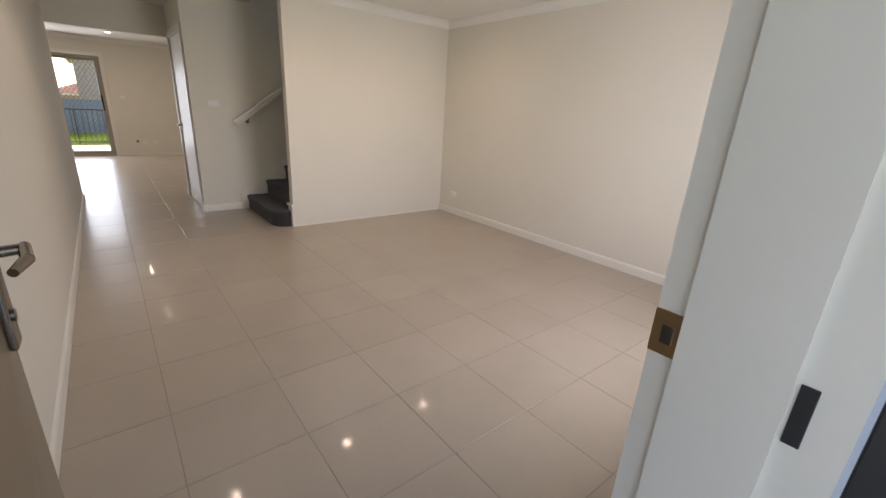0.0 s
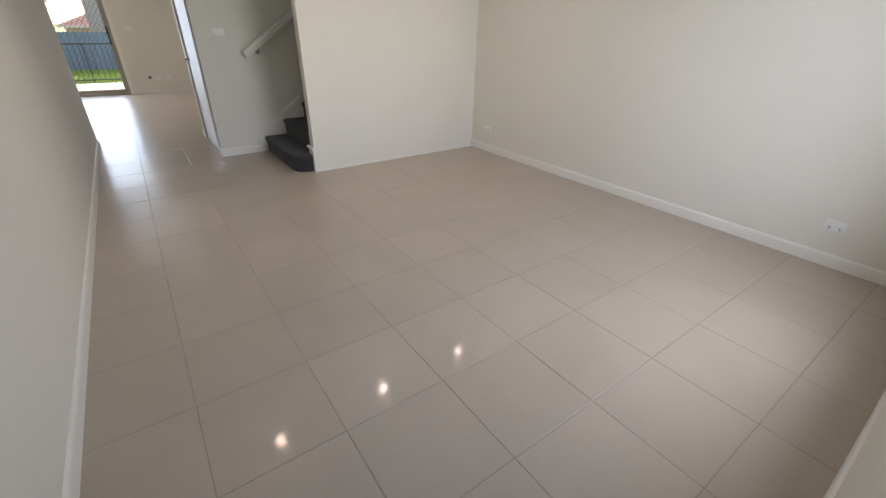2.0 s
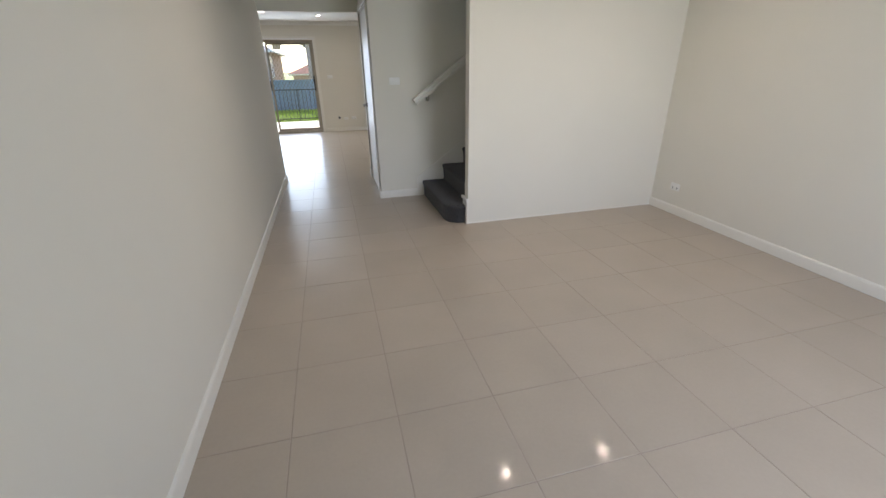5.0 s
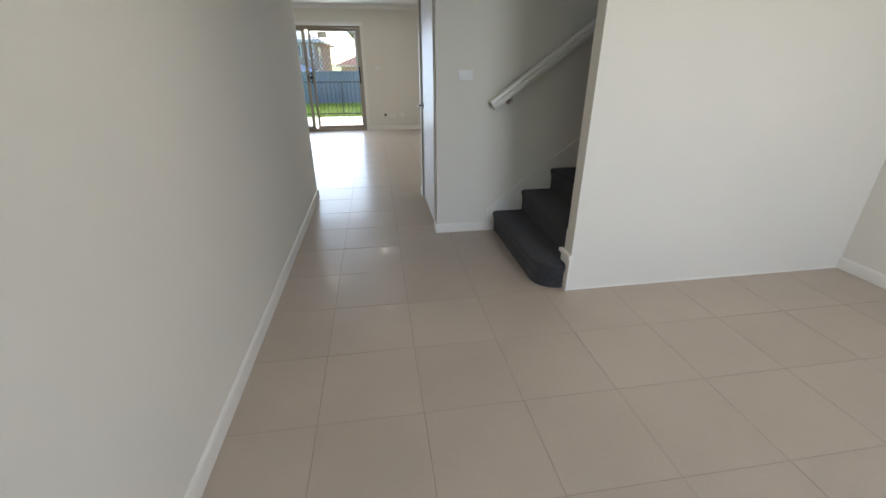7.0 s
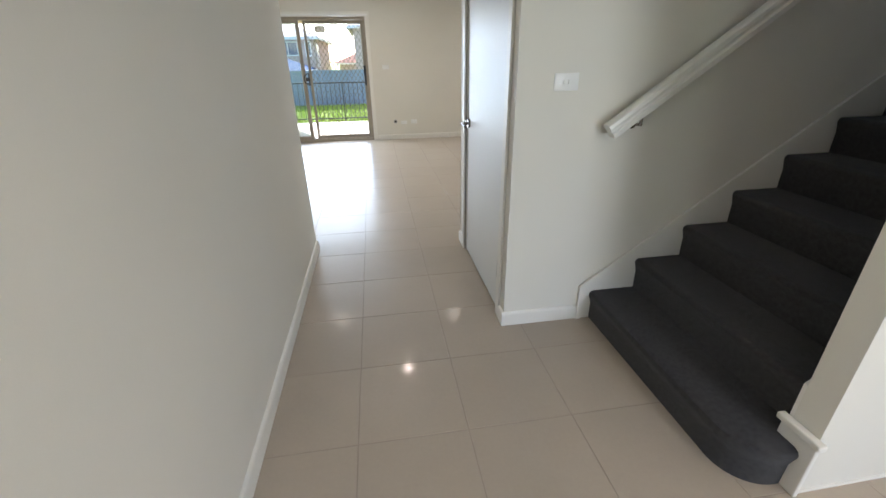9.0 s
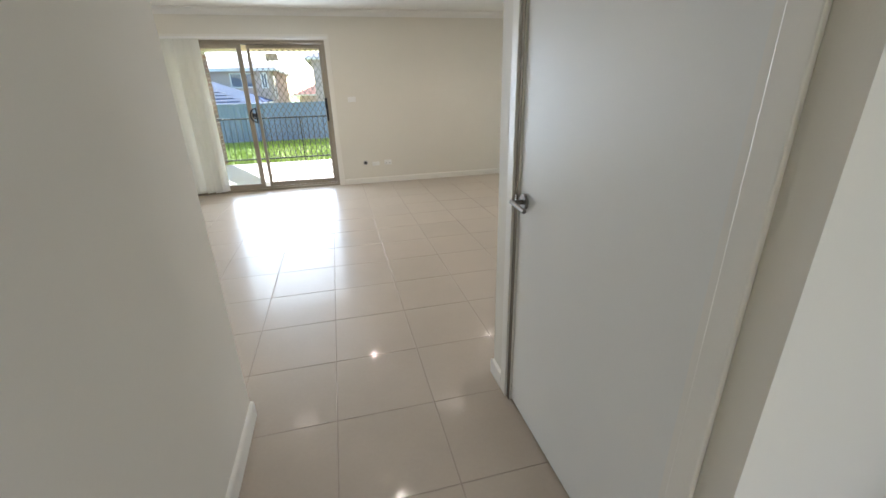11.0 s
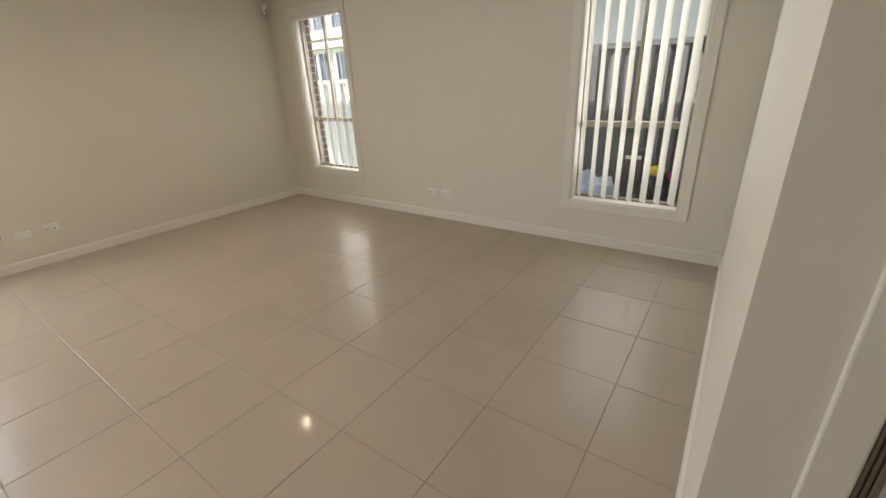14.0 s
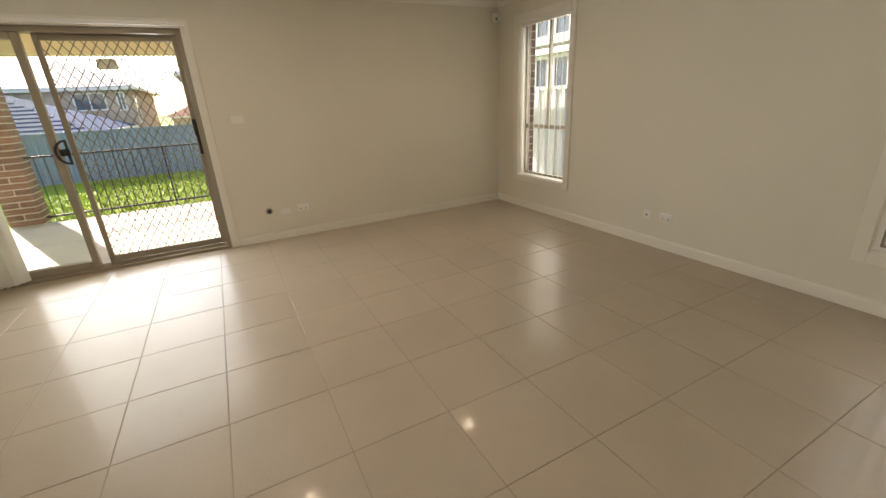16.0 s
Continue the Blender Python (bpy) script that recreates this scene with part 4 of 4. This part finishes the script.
house(-16.0, -3.9, 24.5, 32.5, -2.6, 0.85, 0.42, M_RENDER_W, M_ROOF_B, [], "low house with a blue grey steel hip roof")
house(-1.0, 11.0, 38, 48, -2.8, 3.65, 0.42, M_RENDER_P, M_ROOF_T, [("y", 0.2, 1.6, 1.2, 2.4)], "two storey brick house with a dark tiled roof")
house(-3.2, 6.0, 52, 60, -2.8, 1.05, 0.42, M_RENDER_P, M_ROOF_R, [("y", -1, 1, -1, 0.4)], "distant brick house with a reddish tiled roof")
house(7.5, 20.0, 10.95, 40, -0.3, 5.2, 0.4, M_RENDER_W, M_ROOF_T, [("xl", 12.6, 13.5, 1.3, 2.1), ("xl", 13.75, 14.6, 1.3, 2.1), ("xl", 12.6, 13.5, 2.6, 3.5), ("xl", 13.75, 14.6, 2.6, 3.5), ("xl", 16.5, 18, 2.65, 3.7), ("xl", 16.5, 18, 0.9, 2.1)], "two storey white house behind the side fence")
bm = bmesh.new()
for zz in (2.25, 2.45):
    rbox(bm, 7.3, 7.49, 11.0, 22, zz - 0.06, zz + 0.06, 0.01)
struct("trim_house_band", bm, M_GUTTER, "white balcony band on the neighbouring house", "trim")
house(6.2, 16.0, 1.0, 10.5, -0.3, 2.5, 0.35, M_RENDER_W, M_ROOF_T, [], "white rendered house close behind the side fence")

# things left on the side path outside the window
def heap(name, label, category, place, size, material, seed, parts=()):
    t = thing(name, label, category, place)
    bm = bmesh.new()
    bmesh.ops.create_icosphere(bm, subdivisions=4, radius=1)
    for v in bm.verts:
        k = 0.95 + 0.3 * noise.noise(v.co * 1.9 + Vector((seed, 0, 0))) - 0.34 * abs(noise.noise(v.co * 3.1 + Vector((0, seed, 0)))) - 0.1 * abs(noise.noise(v.co * 8 + Vector((0, 0, seed))))
        c = v.co * k
        v.co = (c.x * size[0] + place[0], c.y * size[1] + place[1], max(-0.02, c.z * size[2] + size[2] * 0.8) + place[2])
    part("body", bm, material, t, smooth=True)
    return t


heap("plastic_sheet", "crumpled white plastic sheet on the side path", "plastic sheet", (4.28, 6.42, -0.09), (0.22, 0.27, 0.31), M_BAGW, 1)
heap("rubbish_bag", "full black rubbish bag on the side path", "rubbish bag", (4.3, 5.82, -0.09), (0.2, 0.22, 0.33), M_BAGB, 5)
heap("cloth", "yellow cloth lying on the black bag", "cloth", (4.27, 5.86, 0.47), (0.07, 0.08, 0.05), M_YELLOW, 9)
heap("cloth", "magenta cloth lying on the black bag", "cloth", (4.27, 5.68, 0.43), (0.09, 0.09, 0.05), M_PINK, 3)
heap("rubbish_bag", "white rubbish bag beside the black one", "rubbish bag", (4.3, 5.52, -0.09), (0.13, 0.12, 0.25), M_BAGW, 7)
carton = thing("carton", "dark printed cardboard carton leaning on the bags", "carton", (4.35, 6.08, -0.09))
bm = bmesh.new()
rbox(bm, 4.28, 4.44, 5.99, 6.15, -0.09, 0.68, 0.006)
part("carton_body", bm, M_CARD, carton)
bm = bmesh.new()
rbox(bm, 4.275, 4.2795, 6.0, 6.14, 0.60, 0.635, 0.001)
part("print_band", bm, M_PLASTIC, carton, "pale printed band")

# lawn blades near the patio
bm = bmesh.new()
rng = random.Random(4)
verts, faces = [], []
for i in range(26000):
    y = 13.4 + (18.3 - 13.4) * rng.random() ** 1.2
    x = rng.uniform(-5.5, 4.3)
    a, hgt, wd = rng.uniform(0, 6.283), rng.uniform(0.03, 0.09), rng.uniform(0.006, 0.013)
    dx, dy = wd * math.cos(a), wd * math.sin(a)
    lx, ly = rng.uniform(-0.03, 0.03), rng.uniform(-0.03, 0.03)
    k = len(verts)
    verts += [(x - dx, y - dy, GZ), (x + dx, y + dy, GZ), (x + lx, y + ly, GZ + hgt)]
    faces.append((k, k + 1, k + 2))
bm.free()
me = bpy.data.meshes.new("grass")
me.from_pydata(verts, [], faces)
me.materials.append(M_BLADE)
tagged(new("grass", me), "sunlit green lawn grass blades", "grass", "", "stuff")

# ---- floor tiles, last ----
TS, GAP = 0.45, 0.0035
bm = bmesh.new()
box(bm, XL - 0.1, XF + 0.02, YD - 0.24, YH, -0.3, -0.0016)
floor_a = struct("floor_front", bm, M_GROUT, "beige polished porcelain tile floor with thin grout", "floor")
bm = bmesh.new()
box(bm, -4.4, XE + 0.25, YH, YB + 0.03, -0.3, -0.0016)
floor_b = struct("floor_living", bm, M_GROUT, "beige polished porcelain tile floor of the living room", "floor")
cache = {}


def tile_mesh(w, d):
    key = (round(w, 3), round(d, 3))
    if key not in cache:
        b = bmesh.new()
        e = 0.0016
        lo = [b.verts.new(p) for p in ((-w / 2, -d / 2, -0.009), (w / 2, -d / 2, -0.009), (w / 2, d / 2, -0.009), (-w / 2, d / 2, -0.009))]
        md = [b.verts.new((v.co.x, v.co.y, -0.0012)) for v in lo]
        hi = [b.verts.new((math.copysign(w / 2 - e, v.co.x), math.copysign(d / 2 - e, v.co.y), 0)) for v in lo]
        for p, q in ((lo, md), (md, hi)):
            for i in range(4):
                b.faces.new((p[i], p[(i + 1) % 4], q[(i + 1) % 4], q[i]))
        b.faces.new(hi)
        cache[key] = mesh_of(b, M_TILE)
    return cache[key]


def inside(x, y):
    return (XL - 0.05 < x < XF + 0.4 and YD - 0.35 < y < YN + 0.2) or (XL - 0.05 < x < 1.7 and YN < y < YS + 0.2) or (XL - 0.2 < x < XR + 0.2 and YS < y <= YH + 0.05)


trng = random.Random(11)
for i in range(-11, 10):
    for j in range(-14, 15):
        xa, xb, ya, yb = TS * i, TS * (i + 1), 4.2 + TS * j, 4.2 + TS * (j + 1)
        xc, yc = (xa + xb) / 2, (ya + yb) / 2
        if yc > YH and xa < XE and xb > -4.3 and ya < YB:
            floor_ob = floor_b
        elif inside(xc, yc) or inside(xa + 0.02, ya + 0.02):
            floor_ob = floor_a
        else:
            continue
        yb, ya = min(yb, YB + 0.02), max(ya, YD - 0.05)
        xa, xb = max(xa, -4.35), min(xb, XF + 0.01)
        if xb - xa < 0.02 or yb - ya < 0.02:
            continue
        ob = new("tile", tile_mesh(xb - xa - GAP, yb - ya - GAP))
        ob.parent = floor_ob
        ob.location = ((xa + xb) / 2, (ya + yb) / 2, trng.uniform(-0.0004, 0.0004))
        ob.rotation_euler = (trng.uniform(-0.0009, 0.0009), trng.uniform(-0.0009, 0.0009), 0)
